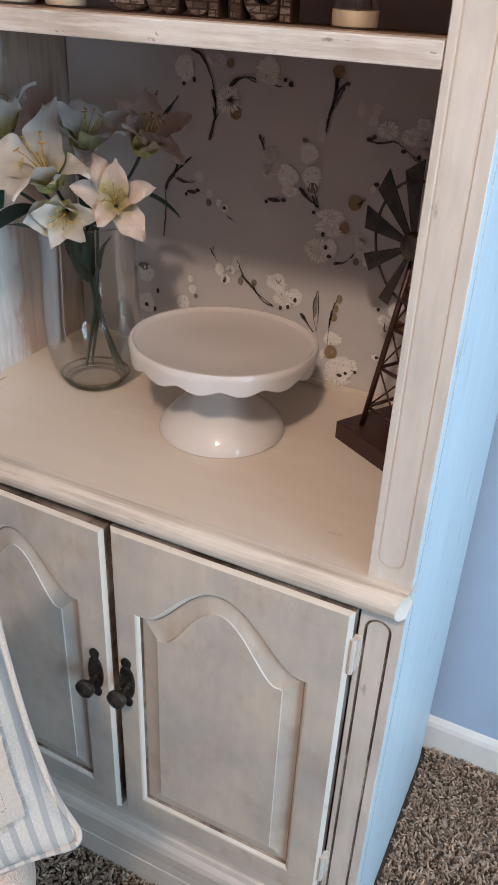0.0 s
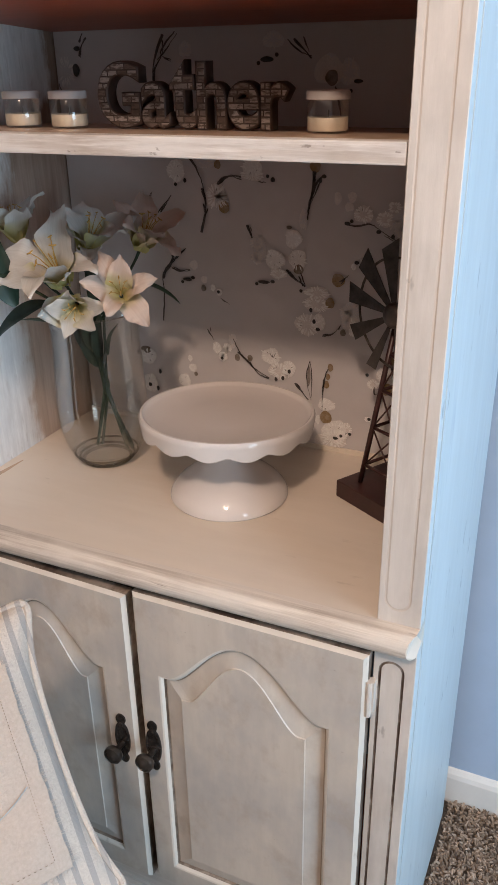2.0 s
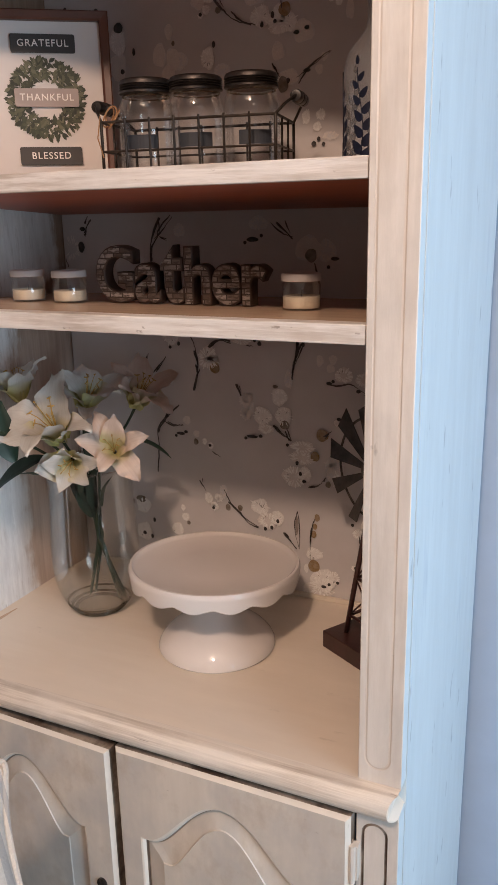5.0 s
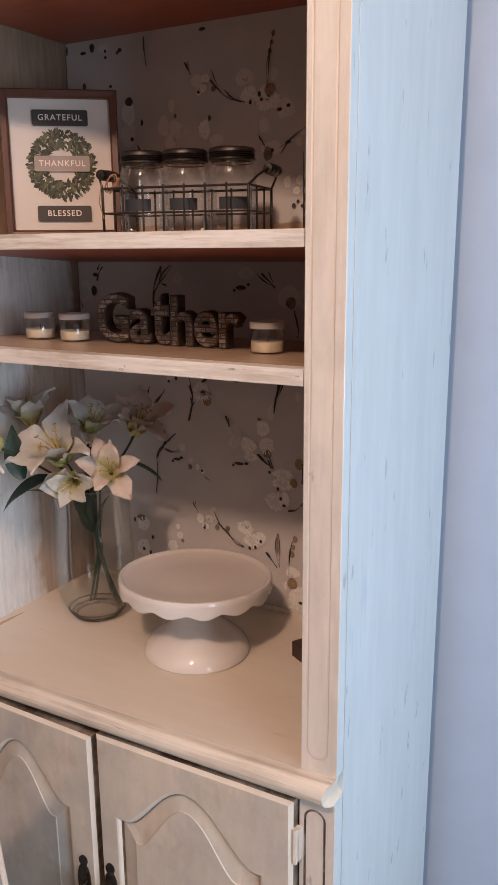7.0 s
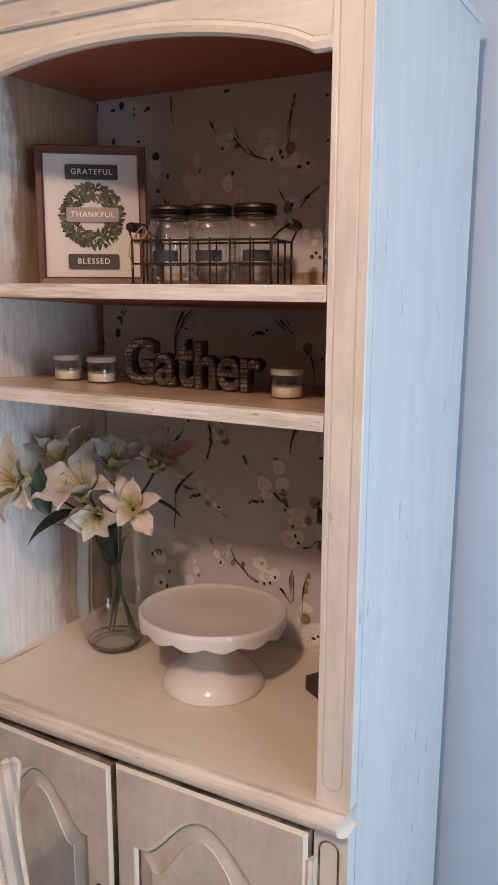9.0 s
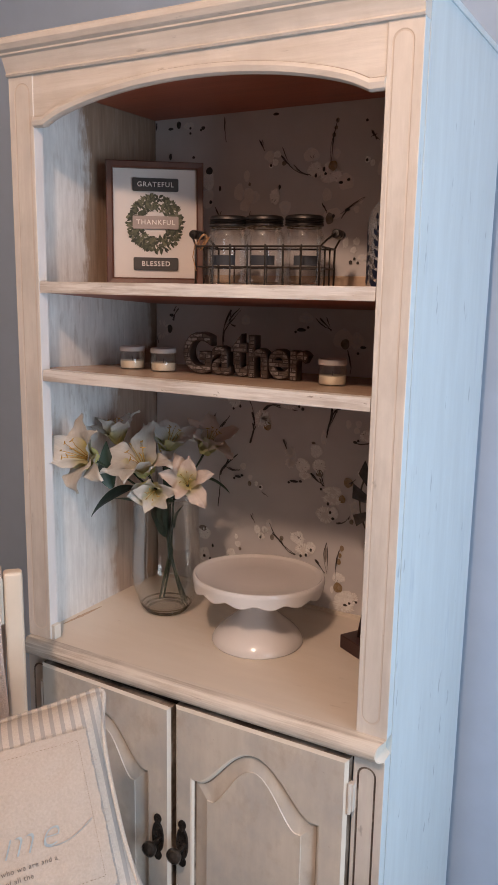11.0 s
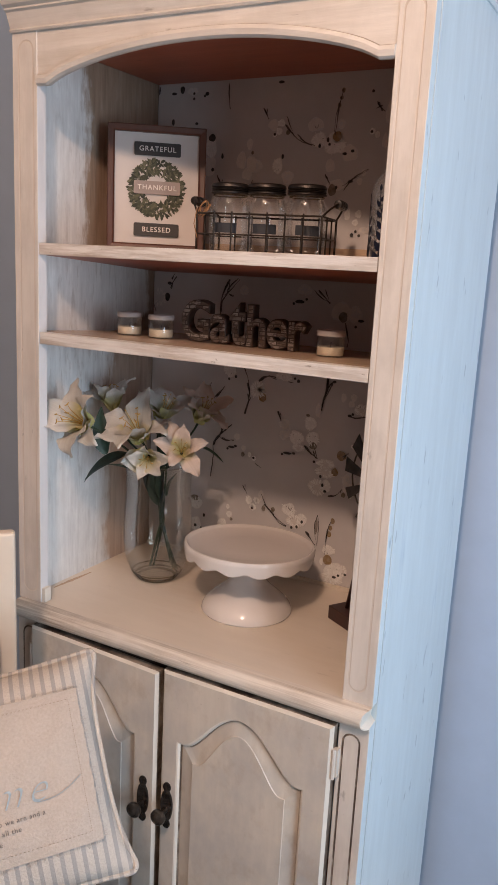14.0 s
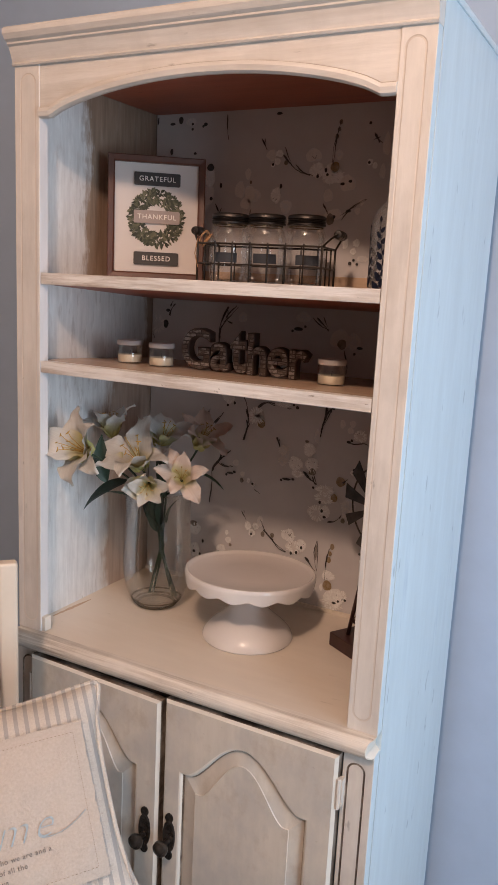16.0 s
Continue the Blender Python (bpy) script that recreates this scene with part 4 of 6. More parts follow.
for z in (0.0, 0.034, BH):
    wire([(-BL, -BW, z), (BL, -BW, z), (BL, BW, z), (-BL, BW, z)], closed=True, r=R * (1.25 if z == BH else 1))
for k in range(8):
    x = -BL + 2 * BL * k / 7
    for y in (-BW, BW):
        top = BH + (0.004 if 0 < k < 7 else 0)
        wire([(x, y * 1.02, top), (x, y * 1.025, BH), (x, y * 1.02, 0.0)], r=R * (1.3 if k in (0, 7) else 1))
    if 0 < k < 7:
        wire([(x, -BW, 0.0), (x, BW, 0.0)])
for y in (-0.02, 0.02):
    for s in (-1, 1):
        wire([(s * BL, y, BH), (s * BL, y, 0)])
    wire([(-BL, y, 0.0), (BL, y, 0.0)])
for s in (-1, 1):
    bm = bmesh.new()
    gx, gz = s * (BL + 0.020), BH + 0.024
    arm = [(s * BL, BW, BH), (s * (BL + 0.010), BW - 0.012, BH + 0.013), (gx, 0.030, gz)]
    tube(bm, arm + [(x, -y, z) for x, y, z in reversed(arm)], R * 1.2, 6)
    hd = part("handle", bm, M_IRON, bask, smooth=True)
    bm = bmesh.new()
    lathe(bm, [(0.0, -0.030), (0.007, -0.029), (0.0085, -0.024), (0.0085, -0.013), (0.0072, -0.012), (0.0072, -0.009), (0.0085, -0.008), (0.0092, 0.0), (0.0085, 0.008), (0.0072, 0.009), (0.0072, 0.012), (0.0085, 0.013), (0.0085, 0.024), (0.007, 0.029), (0.0, 0.030)], 20)
    bmesh.ops.transform(bm, matrix=pose(gx, 0, gz, 90, 0, 0), verts=bm.verts)
    part("grip", bm, plain("black_grip", (0.018, 0.014, 0.013), 0.35, vary=0.3) if s < 0 else bpy.data.materials["black_grip"], hd, "turned black wooden grip", smooth=True)
# jute tied round one end
bm = bmesh.new()
for q, (dx, dz) in enumerate(((0.0, 0.0), (0.004, -0.006), (-0.004, -0.003))):
    pts = [(-BL + 0.004 + dx + 0.008 * math.cos(a), -0.035 + 0.007 * math.sin(a), BH + 0.012 + dz + 0.012 * math.sin(a + q)) for a in [2 * math.pi * k / 16 for k in range(16)]]
    tube(bm, pts, 0.0011, 5, closed=True)
tube(bm, [(-BL, -BW - 0.003, BH + 0.008), (-BL - 0.004, -BW - 0.006, BH - 0.02), (-BL + 0.003, -BW - 0.006, BH - 0.045)], 0.0009, 5)
part("twine_bow", bm, M_TWINE, bask, "jute twine bow", smooth=True)


def mason_jar(m):
    j = thing("mason_jar", m, "clear glass mason jar with a dark zinc lid in the basket", "jar", "jars in the basket")
    bm = bmesh.new()
    lathe(bm, [(0.0, 0.003), (0.022, 0.003), (0.027, 0.0), (0.033, 0.002), (0.0372, 0.007), (0.0385, 0.014), (0.0385, 0.085), (0.0375, 0.093), (0.0335, 0.102), (0.0315, 0.106), (0.0315, 0.121)], 40)
    part("glass", bm, M_JAR, j, smooth=True)
    bm = bmesh.new()
    lathe(bm, [(0.0345, 0.1085), (0.0364, 0.109), (0.0364, 0.1115), (0.0342, 0.1128), (0.0364, 0.1142), (0.0342, 0.1158), (0.0364, 0.1172), (0.0342, 0.1188), (0.0362, 0.1202), (0.0357, 0.124), (0.0340, 0.1265), (0.0315, 0.1275), (0.0305, 0.1265), (0.0, 0.1265)], 44)
    part("lid", bm, M_ZINC, j, "dark zinc screw lid", smooth=True)
    # screw thread under the lid
    bm = bmesh.new()
    tube(bm, [(0.0322 * math.cos(a), 0.0322 * math.sin(a), 0.1055) for a in [2 * math.pi * k / 40 for k in range(40)]], 0.0012, 6, closed=True)
    part("neck_ring", bm, M_RING, j, smooth=True)
    bm = bmesh.new()
    a0 = radians(-78)
    n = 10
    up = [[bm.verts.new((0.0388 * math.cos(a0 + radians(-34 + 68 * k / n)), 0.0388 * math.sin(a0 + radians(-34 + 68 * k / n)), z)) for k in range(n + 1)] for z in (0.036, 0.054)]
    for k in range(n):
        bm.faces.new((up[0][k], up[0][k + 1], up[1][k + 1], up[1][k]))
    part("label", bm, M_SLATE, j, "small slate-coloured label")
    return j


jar = mason_jar(BASK @ pose(-0.0765, 0.0, 0.0018, 0, 0, -6))
copy_thing(jar, BASK @ pose(-0.004, 0.0, 0.0018, 0, 0, 2))
copy_thing(jar, BASK @ pose(0.0735, 0.0, 0.0018, 0, 0, 9))

# ---- bottle with painted leaves ----
bot = thing("bottle", pose(0.276, 0.214, ON_HIGH), "clear glass bottle painted with cobalt-blue leaf sprigs", "bottle")
BR = 0.041
prof = [(0.0, 0.003), (0.034, 0.0), (0.039, 0.003), (BR, 0.008), (BR, 0.112), (0.039, 0.124), (0.033, 0.137), (0.023, 0.148), (0.0155, 0.158), (0.0135, 0.170), (0.0135, 0.205), (0.016, 0.207), (0.016, 0.214), (0.0135, 0.215)]
bm = bmesh.new()
lathe(bm, prof, 48)
part("glass", bm, M_BOTTLE, bot, smooth=True)


def on_bottle(a, z):
    return Vector(((BR + 0.0005) * math.cos(a), (BR + 0.0005) * math.sin(a), z))


def painted_leaf(bm, a, z, ang, ln, wd):
    pts = []
    for k in range(14):
        q = 2 * math.pi * k / 14
        u, v = ln / 2 * math.cos(q), wd / 2 * math.sin(q) * (1 - 0.45 * math.cos(q))
        du, dz = u * math.cos(ang) - v * math.sin(ang), u * math.sin(ang) + v * math.cos(ang)
        pts.append(bm.verts.new(on_bottle(a + du / BR, z + dz)))
    c = bm.verts.new(on_bottle(a, z))
    for k in range(14):
        bm.faces.new((c, pts[k], pts[(k + 1) % 14]))


for k in range(7):
    bm = bmesh.new()
    a0 = 2 * math.pi * k / 7
    for i in range(6):
        z = 0.012 + 0.0172 * i
        sz = 1.0 - 0.09 * i
        for s in (-1, 1):
            painted_leaf(bm, a0 + s * 0.19 * sz + 0.10 * math.sin(i * 0.8), z + 0.004 * s, radians(90 - s * 38), 0.022 * sz, 0.0115 * sz)
    painted_leaf(bm, a0 + 0.1 * math.sin(4.8), 0.120, radians(90), 0.010, 0.005)
    pts = [on_bottle(a0 + 0.10 * math.sin(i * 0.4), 0.010 + 0.0085 * i) for i in range(13)]
    tube(bm, pts, 0.0006, 4)
    part("painted_sprig", bm, M_BLUE, bot, "cobalt-blue leaves")


# ---- candles ----
def candle(m, label):
    c = thing("candle_jar", m, label, "candle", "candles on the shelf")
    r = 0.0250
    bm = bmesh.new()
    lathe(bm, [(0.0, 0.002), (r - 0.003, 0.0), (r - 0.0005, 0.001), (r, 0.004), (r, 0.033), (r - 0.002, 0.036), (r - 0.002, 0.039)], 40)
    part("glass", bm, M_JAR, c, smooth=True)
    bm = bmesh.new()
    lathe(bm, [(0.0, 0.003), (r - 0.002, 0.003), (r - 0.0012, 0.005), (r - 0.0012, 0.0175), (r - 0.004, 0.0168), (0.0, 0.0165)], 36)
    part("wax", bm, M_WAX, c, "cream wax fill", smooth=True)
    bm = bmesh.new()
    tube(bm, [(0, 0, 0.0165), (0.001, 0, 0.025)], 0.0007, 5)
    part("wick", bm, M_INK, c)
    bm = bmesh.new()
    lathe(bm, [(r - 0.0005, 0.0365), (r + 0.0006, 0.037), (r + 0.0006, 0.0445), (r - 0.0008, 0.0462), (r - 0.003, 0.0464), (r - 0.004, 0.0456), (0.0, 0.0456)], 40)
    part("lid", bm, M_LID, c, "white lid", smooth=True)
    return c


SHELF_TOP = SHELF_LOW - SAG * 0.16 + 0.0006
cd = candle(pose(-0.256, 0.182, SHELF_TOP), "small clear glass candle with white lid beside another candle")
copy_thing(cd, pose(-0.177, 0.180, SHELF_TOP))
c3 = copy_thing(cd, pose(0.193, 0.172, SHELF_TOP))
tagged(c3, "small clear glass candle standing alone beside the word sign")

# ---- the word sign ----
SIGN_Y = 0.188
sign = thing("word_sign", pose(0.002, SIGN_Y, SHELF_TOP), "rustic wooden word sign reading Gather with whitewashed strips", "sign")
meshes = []
for ch in "Gather":
    me = text_mesh(ch, 0.099, 0.0090, 0.0004, 0.0032, align="LEFT")
    xs = [v.co.x for v in me.vertices]
    ys = [v.co.y for v in me.vertices]
    meshes.append((me, min(xs), max(xs), min(ys)))
total = sum(b - a for _, a, b, _ in meshes) - 0.0004 * 5
k = 0.274 / total
x = -0.137
base = min(mn for _, _, _, mn in meshes)
for i, (me, a, b, mn) in enumerate(meshes):
    me.transform(Matrix.Translation((x, 0, 0)) @ Matrix.Diagonal((k, 1, 1.22 if i == 2 else 1.06, 1)) @ pose(0, 0.0111, 0, 90, 0, 0) @ Matrix.Translation((-a, -mn, 0)))
    x += (b - a - 0.0004) * k
    me.materials.clear()
    me.materials.append(M_LETTER_SIDE)
    me.materials.append(M_STRIPS)
    for p in me.polygons:
        p.material_index = 1 if p.normal.y < -0.9 else 0
    o = new("letter", me)
    o.parent = sign

# ---- windmill ornament ----
mill = thing("windmill_ornament", pose(0.269, 0.2945, COUNTER, 0, 0, -31), "dark metal windmill ornament on a stained wooden base", "ornament")
part("base", boxed(-0.060, 0.060, -0.060, 0.060, 0.0, 0.028, bevel=0.0015), M_DARKWOOD, mill, "dark stained wooden base")
HUB = 0.300
lb, lt = 0.034, 0.006
leg = lambda sx, sy, z: Vector((sx * (lb + (lt - lb) * (z - 0.028) / (HUB - 0.04)), sy * (lb + (lt - lb) * (z - 0.028) / (HUB - 0.04)), z))
corners = ((-1, -1), (1, -1), (1, 1), (-1, 1))
for sx, sy in corners:
    bm = bmesh.new()
    tube(bm, [leg(sx, sy, 0.027), leg(sx, sy, HUB - 0.01)], 0.0040, 8)
    part("leg", bm, M_DARKWOOD, mill, smooth=True)
levels = (0.058, 0.121, 0.181, 0.236)
for i, z in enumerate(levels):
    for face, (a, b) in enumerate(zip(corners, corners[1:] + corners[:1])):
        bm = bmesh.new()
        tube(bm, [leg(*a, z), leg(*b, z)], 0.0026, 6)
        part("rung", bm, M_DARKWOOD, mill, smooth=True)
        if i + 1 < len(levels) and face < 2:
            bm = bmesh.new()
            tube(bm, [leg(*a, z), leg(*b, levels[i + 1])], 0.0014, 5)
            tube(bm, [leg(*b, z), leg(*a, levels[i + 1])], 0.0014, 5)
            part("brace", bm, M_DARKWOOD, mill, smooth=True)
WH = Matrix.Translation((0.006, -0.022, HUB)) @ Matrix.Rotation(radians(-1), 4, "Z") @ pose(0, 0, 0, 90, 0, 0)
bm = bmesh.new()
lathe(bm, [(0.0, -0.008), (0.016, -0.008), (0.0175, -0.004), (0.0175, 0.006), (0.014, 0.010), (0.0, 0.012)], 28)
bmesh.ops.transform(bm, matrix=WH, verts=bm.verts)
wheel = part("hub", bm, M_TIN, mill, smooth=True)
bm = bmesh.new()
tube(bm, [WH @ Vector((0.078 * math.cos(a), 0.078 * math.sin(a), -0.004)) for a in [2 * math.pi * k / 48 for k in range(48)]], 0.0019, 6, closed=True)
part("ring", bm, M_TIN, wheel, smooth=True)
for k in range(10):
    bm = bmesh.new()
    pl = [(0.014, -0.0030), (0.103, -0.0130), (0.090, 0.0125), (0.014, 0.0030)]
    vs = [bm.verts.new((r, w, 0.32 * w)) for r, w in pl] + [bm.verts.new((r, w, 0.32 * w + 0.0012)) for r, w in pl]
    bm.faces.new(vs[:4]), bm.faces.new(vs[4:])
    for i in range(4):
        bm.faces.new((vs[i], vs[(i + 1) % 4], vs[4 + (i + 1) % 4], vs[4 + i]))
    bmesh.ops.transform(bm, matrix=WH @ Matrix.Rotation(radians(36 * k + 28), 4, "Z"), verts=bm.verts)
    part("blade", bm, M_TIN, wheel)

# ---- chair with cushion and blanket ----
R_DIR, F_DIR = Vector((0.683, 0.730, 0)), Vector((0.730, -0.683, 0))
POST = Vector((-0.222, -0.200, 0))
chair_m = Matrix.Translation(POST) @ Matrix((R_DIR, F_DIR, (0, 0, 1))).transposed().to_4x4()
chair = thing("chair", chair_m, "cream painted wooden chair with a slatted back", "chair")
# local x runs to the chair's right post at 0, y to the front
CWD, CDP, SEAT = 0.42, 0.44, 0.50
for x, y, h in ((0.0, 0.0, 1.063), (-CWD, 0.0, 1.063), (0.02, CDP - 0.03, SEAT - 0.04), (-CWD - 0.02, CDP - 0.03, SEAT - 0.04)):
    part("leg" if y else "back_post", boxed(x - 0.016, x + 0.016, y - 0.013, y + 0.013, 0.0, h, bevel=0.008, seg=4), M_POST, chair)
part("top_rail", boxed(-CWD + 0.016, -0.016, -0.010, 0.010, 0.97, 1.055, bevel=0.004), M_POST, chair)
part("lower_rail", boxed(-CWD + 0.016, -0.016, -0.010, 0.010, 0.60, 0.64, bevel=0.004), M_POST, chair)
for k in range(4):
    x = -CWD + 0.084 + 0.084 * k
    part("slat", boxed(x - 0.02, x + 0.02, -0.006, 0.006, 0.64, 0.97, bevel=0.002), M_POST, chair)
part("seat", boxed(-CWD - 0.03, 0.03, 0.014, CDP, SEAT - 0.04, SEAT, bevel=0.008, seg=3), M_POST, chair)


def soft_sheet(bm, nx, ny, fn):
    g = [[bm.verts.new(fn(i / nx, j / ny)) for i in range(nx + 1)] for j in range(ny + 1)]
    for a, b in zip(g, g[1:]):
        for k in range(nx):
            bm.faces.new((a[k], a[k + 1], b[k + 1], b[k]))
    return g


# towel over the top rail
rnd = random.Random(3)


def towel_at(u, v):
    x = -CWD + 0.05 + u * (CWD - 0.068)
    w = 0.006 * math.sin(17 * u) + 0.003 * math.sin(41 * u + 2)
    s = (v - 0.5) * 0.62
    if abs(s) < 0.03:
        a = s / 0.03 * math.pi / 2
        return (x, 0.027 * math.sin(a), 1.056 + 0.014 * math.cos(a))
    side = 1 if s > 0 else -1
    return (x + 0.004 * math.sin(9 * v + 5 * u), side * (0.027 + 1.3 * abs(w) * min(1, (abs(s) - 0.03) * 12)), 1.056 - (abs(s) - 0.03) + 0.004 * math.sin(6 * u))


bm = bmesh.new()
soft_sheet(bm, 48, 60, towel_at)
bmesh.ops.solidify(bm, geom=bm.faces[:], thickness=0.004)
tw = part("towel", bm, M_TOWEL, smooth=True)
tw.matrix_world = chair_m
tagged(tw, "cream waffle-weave towel folded over the chair's top rail", "towel")


# folded fleece blanket on the seat
def blanket_at(w, d, h, lump, seed):
    bm = bmesh.new()
    bmesh.ops.create_cube(bm, size=1)
    bmesh.ops.subdivide_edges(bm, edges=bm.edges[:], cuts=15, use_grid_fill=True)
    for v in bm.verts:
        p = v.co * 2
        q = Vector((p.x, p.y, p.z))
        n = (abs(q.x) ** 5 + abs(q.y) ** 5 + abs(q.z) ** 3) ** (-1 / 5) if q.length else 1
        q = q * min(1.1, n)
        nz = noise.noise(Vector((q.x * 2.2 + seed, q.y * 2.2, q.z * 2.2))) * lump + noise.noise(Vector((q.x * 9, q.y * 9 + seed, q.z * 9))) * lump * 0.35
        v.co = Vector((q.x * w / 2, q.y * d / 2, q.z * h / 2)) + Vector((q.x, q.y, q.z)).normalized() * nz
    return bm


bl = part("blanket", blanket_at(0.56, 0.40, 0.165, 0.012, 2.0), M_BLANKET, smooth=True)
bl.matrix_world = chair_m @ pose(-0.16, 0.245, SEAT + 0.080)
tagged(bl, "folded peach fleece blanket piled on the chair seat", "blanket")

# cushion leaning on the chair's back
r, u = Vector((0.677, 0.724, 0.161)).normalized(), Vector((-0.53, 0.32, 0.79)).normalized()
n = r.cross(u).normalized()
u = n.cross(r).normalized()
CW_, CH_ = 0.46, 0.325
corner = Vector((-0.003, -0.232, 0.916))
mid = corner - r * (CW_ / 2 - 0.004) - u * (CH_ / 2 - 0.006)
cm = Matrix((r, u, n)).transposed().to_4x4()
cm.translation = mid
cush = thing("cushion", cm, "striped ticking cushion with a linen patch and printed script", "cushion")


def puff(x, y):
    a, b = 1 - abs(x) ** 3.0, 1 - abs(y) ** 3.0
    return 0.062 * (max(0, a) * max(0, b)) ** 0.55


def cushion_xy(sx, sy):
    """Sides drawn in between the corners, each corner a small round ear."""
    rx, ry = 0.036 / CW_, 0.036 / CH_
    u, v = max(0.0, (abs(sx) - 1 + rx) / rx), max(0.0, (abs(sy) - 1 + ry) / ry)
    if u and v:
        u, v = u * math.sqrt(1 - v * v / 2), v * math.sqrt(1 - u * u / 2)
        sx, sy = math.copysign(1 - rx + u * rx, sx), math.copysign(1 - ry + v * ry, sy)
    k = 1 - 0.100 * (1 - abs(sy) ** 3) * abs(sx) ** 2
    l = 1 - 0.060 * (1 - abs(sx) ** 3) * abs(sy) ** 2
    return sx * k * CW_ / 2, sy * l * CH_ / 2


def wrinkle(x, y):
    return 0.0035 * noise.noise(Vector((x * 16, y * 16, 1.5))) + 0.0018 * noise.noise(Vector((x * 45, y * 45, 4.0)))


bm = bmesh.new()
for side in (1, -1):
    def at(p, q):
        sx, sy = p * 2 - 1, q * 2 - 1
        x, y = cushion_xy(sx, sy)
        h = puff(sx, sy)
        return (x, y, side * (h + (wrinkle(x, y) if h > 0.004 else 0)))
    soft_sheet(bm, 56, 44, at)
bmesh.ops.remove_doubles(bm, verts=bm.verts, dist=1e-5)
part("cover", bm, M_STRIPE, cush, smooth=True)
bm = bmesh.new()
rim = []
for (ax, ay), (bx, by) in zip(((-1, -1), (1, -1), (1, 1), (-1, 1)), ((1, -1), (1, 1), (-1, 1), (-1, -1))):
    for k in range(30):
        s = 0.5 - 0.5 * math.cos(math.pi * k / 30)
        x, y = cushion_xy(ax + (bx - ax) * s, ay + (by - ay) * s)
        rim.append((x * 1.004, y * 1.005, 0.0015 * math.sin(k)))
tube(bm, rim, 0.0042, 8, closed=True)
part("piping", bm, M_STRIPE, cush, smooth=True)

PX0, PX1, PY0, PY1 = -0.175, 0.188, -0.106, 0.106
bm = bmesh.new()


def patch_at(p, q):
    x, y = PX0 + (PX1 - PX0) * p, PY0 + (PY1 - PY0) * q
    x += 0.0022 * noise.noise(Vector((0, y * 60, 3))) * (abs(p - 0.5) > 0.49)
    sx, sy = x / (CW_ / 2), y / (CH_ / 2)
    return (x, y, puff(sx, sy) + wrinkle(x, y) + 0.0022)


soft_sheet(bm, 60, 44, patch_at)
patch = part("patch", bm, M_LINEN, cush, "plain linen patch", smooth=True)
# running stitches round the patch
bm = bmesh.new()
for side in range(4):
    n_ = 60
    for k in range(n_):
        s0, s1 = (k + 0.25) / n_, (k + 0.70) / n_
        ins = 0.014
        ends = []
        for s in (s0, s1):
            x, y = ((PX0 + ins + (PX1 - PX0 - 2 * ins) * s, PY0 + ins), (PX1 - ins, PY0 + ins + (PY1 - PY0 - 2 * ins) * s), (PX0 + ins + (PX1 - PX0 - 2 * ins) * s, PY1 - ins), (PX0 + ins, PY0 + ins + (PY1 - PY0 - 2 * ins) * s))[side]
            ends.append((x, y, puff(x / (CW_ / 2), y / (CH_ / 2)) + wrinkle(x, y) + 0.0032))
        tube(bm, ends, 0.00032, 4)
part("stitching", bm, M_STITCH, patch)


# the patch's raw edge: short loose threads all round
rf = random.Random(9)
bm = bmesh.new()
for k in range(420):
    s = rf.random()
    side = rf.randrange(4)
    x, y, dx, dy = ((PX0 + (PX1 - PX0) * s, PY0, 0, -1), (PX1, PY0 + (PY1 - PY0) * s, 1, 0), (PX0 + (PX1 - PX0) * s, PY1, 0, 1), (PX0, PY0 + (PY1 - PY0) * s, -1, 0))[side]
    ln = rf.uniform(0.003, 0.0075)
    pts = []
    for q in (-0.3, 0.4, 1.0):
        px, py = x + dx * ln * q + dy * rf.uniform(-0.001, 0.001), y + dy * ln * q + dx * rf.uniform(-0.001, 0.001)
        pts.append((px, py, puff(px / (CW_ / 2), py / (CH_ / 2)) + wrinkle(px, py) + 0.0020 + 0.0006 * q))
    tube(bm, pts, 0.00028, 3)
part("fringe", bm, M_LINEN, patch)


def printed(body, size, x, y, mat, shear=0.0, offset=0.0, align="LEFT", spacing=1.0):
    me = text_mesh(body, size, 0.0, offset, shear=shear, spacing=spacing, align=align)
    for v in me.vertices:
        px, py = v.co.x + x, v.co.y + y
        v.co = (px, py, puff(px / (CW_ / 2), py / (CH_ / 2)) + wrinkle(px, py) + 0.0042)
    me.materials.append(mat)
    o = new("lettering", me)
    o.parent = patch


printed("home", 0.056, 0.122, -0.018, M_THREAD, 0.45, -0.0011, "RIGHT", 1.25)
bm = bmesh.new()
pts = []
for k in range(24):
    s = k / 23
    x, y = 0.108 + 0.064 * s, -0.034 + 0.020 * s ** 1.3 - 0.006 * math.sin(3 * s)
    pts.append((x, y, puff(x / (CW_ / 2), y / (CH_ / 2)) + wrinkle(x, y) + 0.0038))
tube(bm, pts, 0.0005, 5)
part("flourish", bm, M_THREAD, patch)
for i, (line, x) in enumerate((("story of who we are and a", 0.117), ("collection of all the", 0.083), ("things we love", 0.056))):
    printed(line, 0.0092, x, -0.050 - 0.0125 * i, M_INK, align="RIGHT", spacing=1.12)

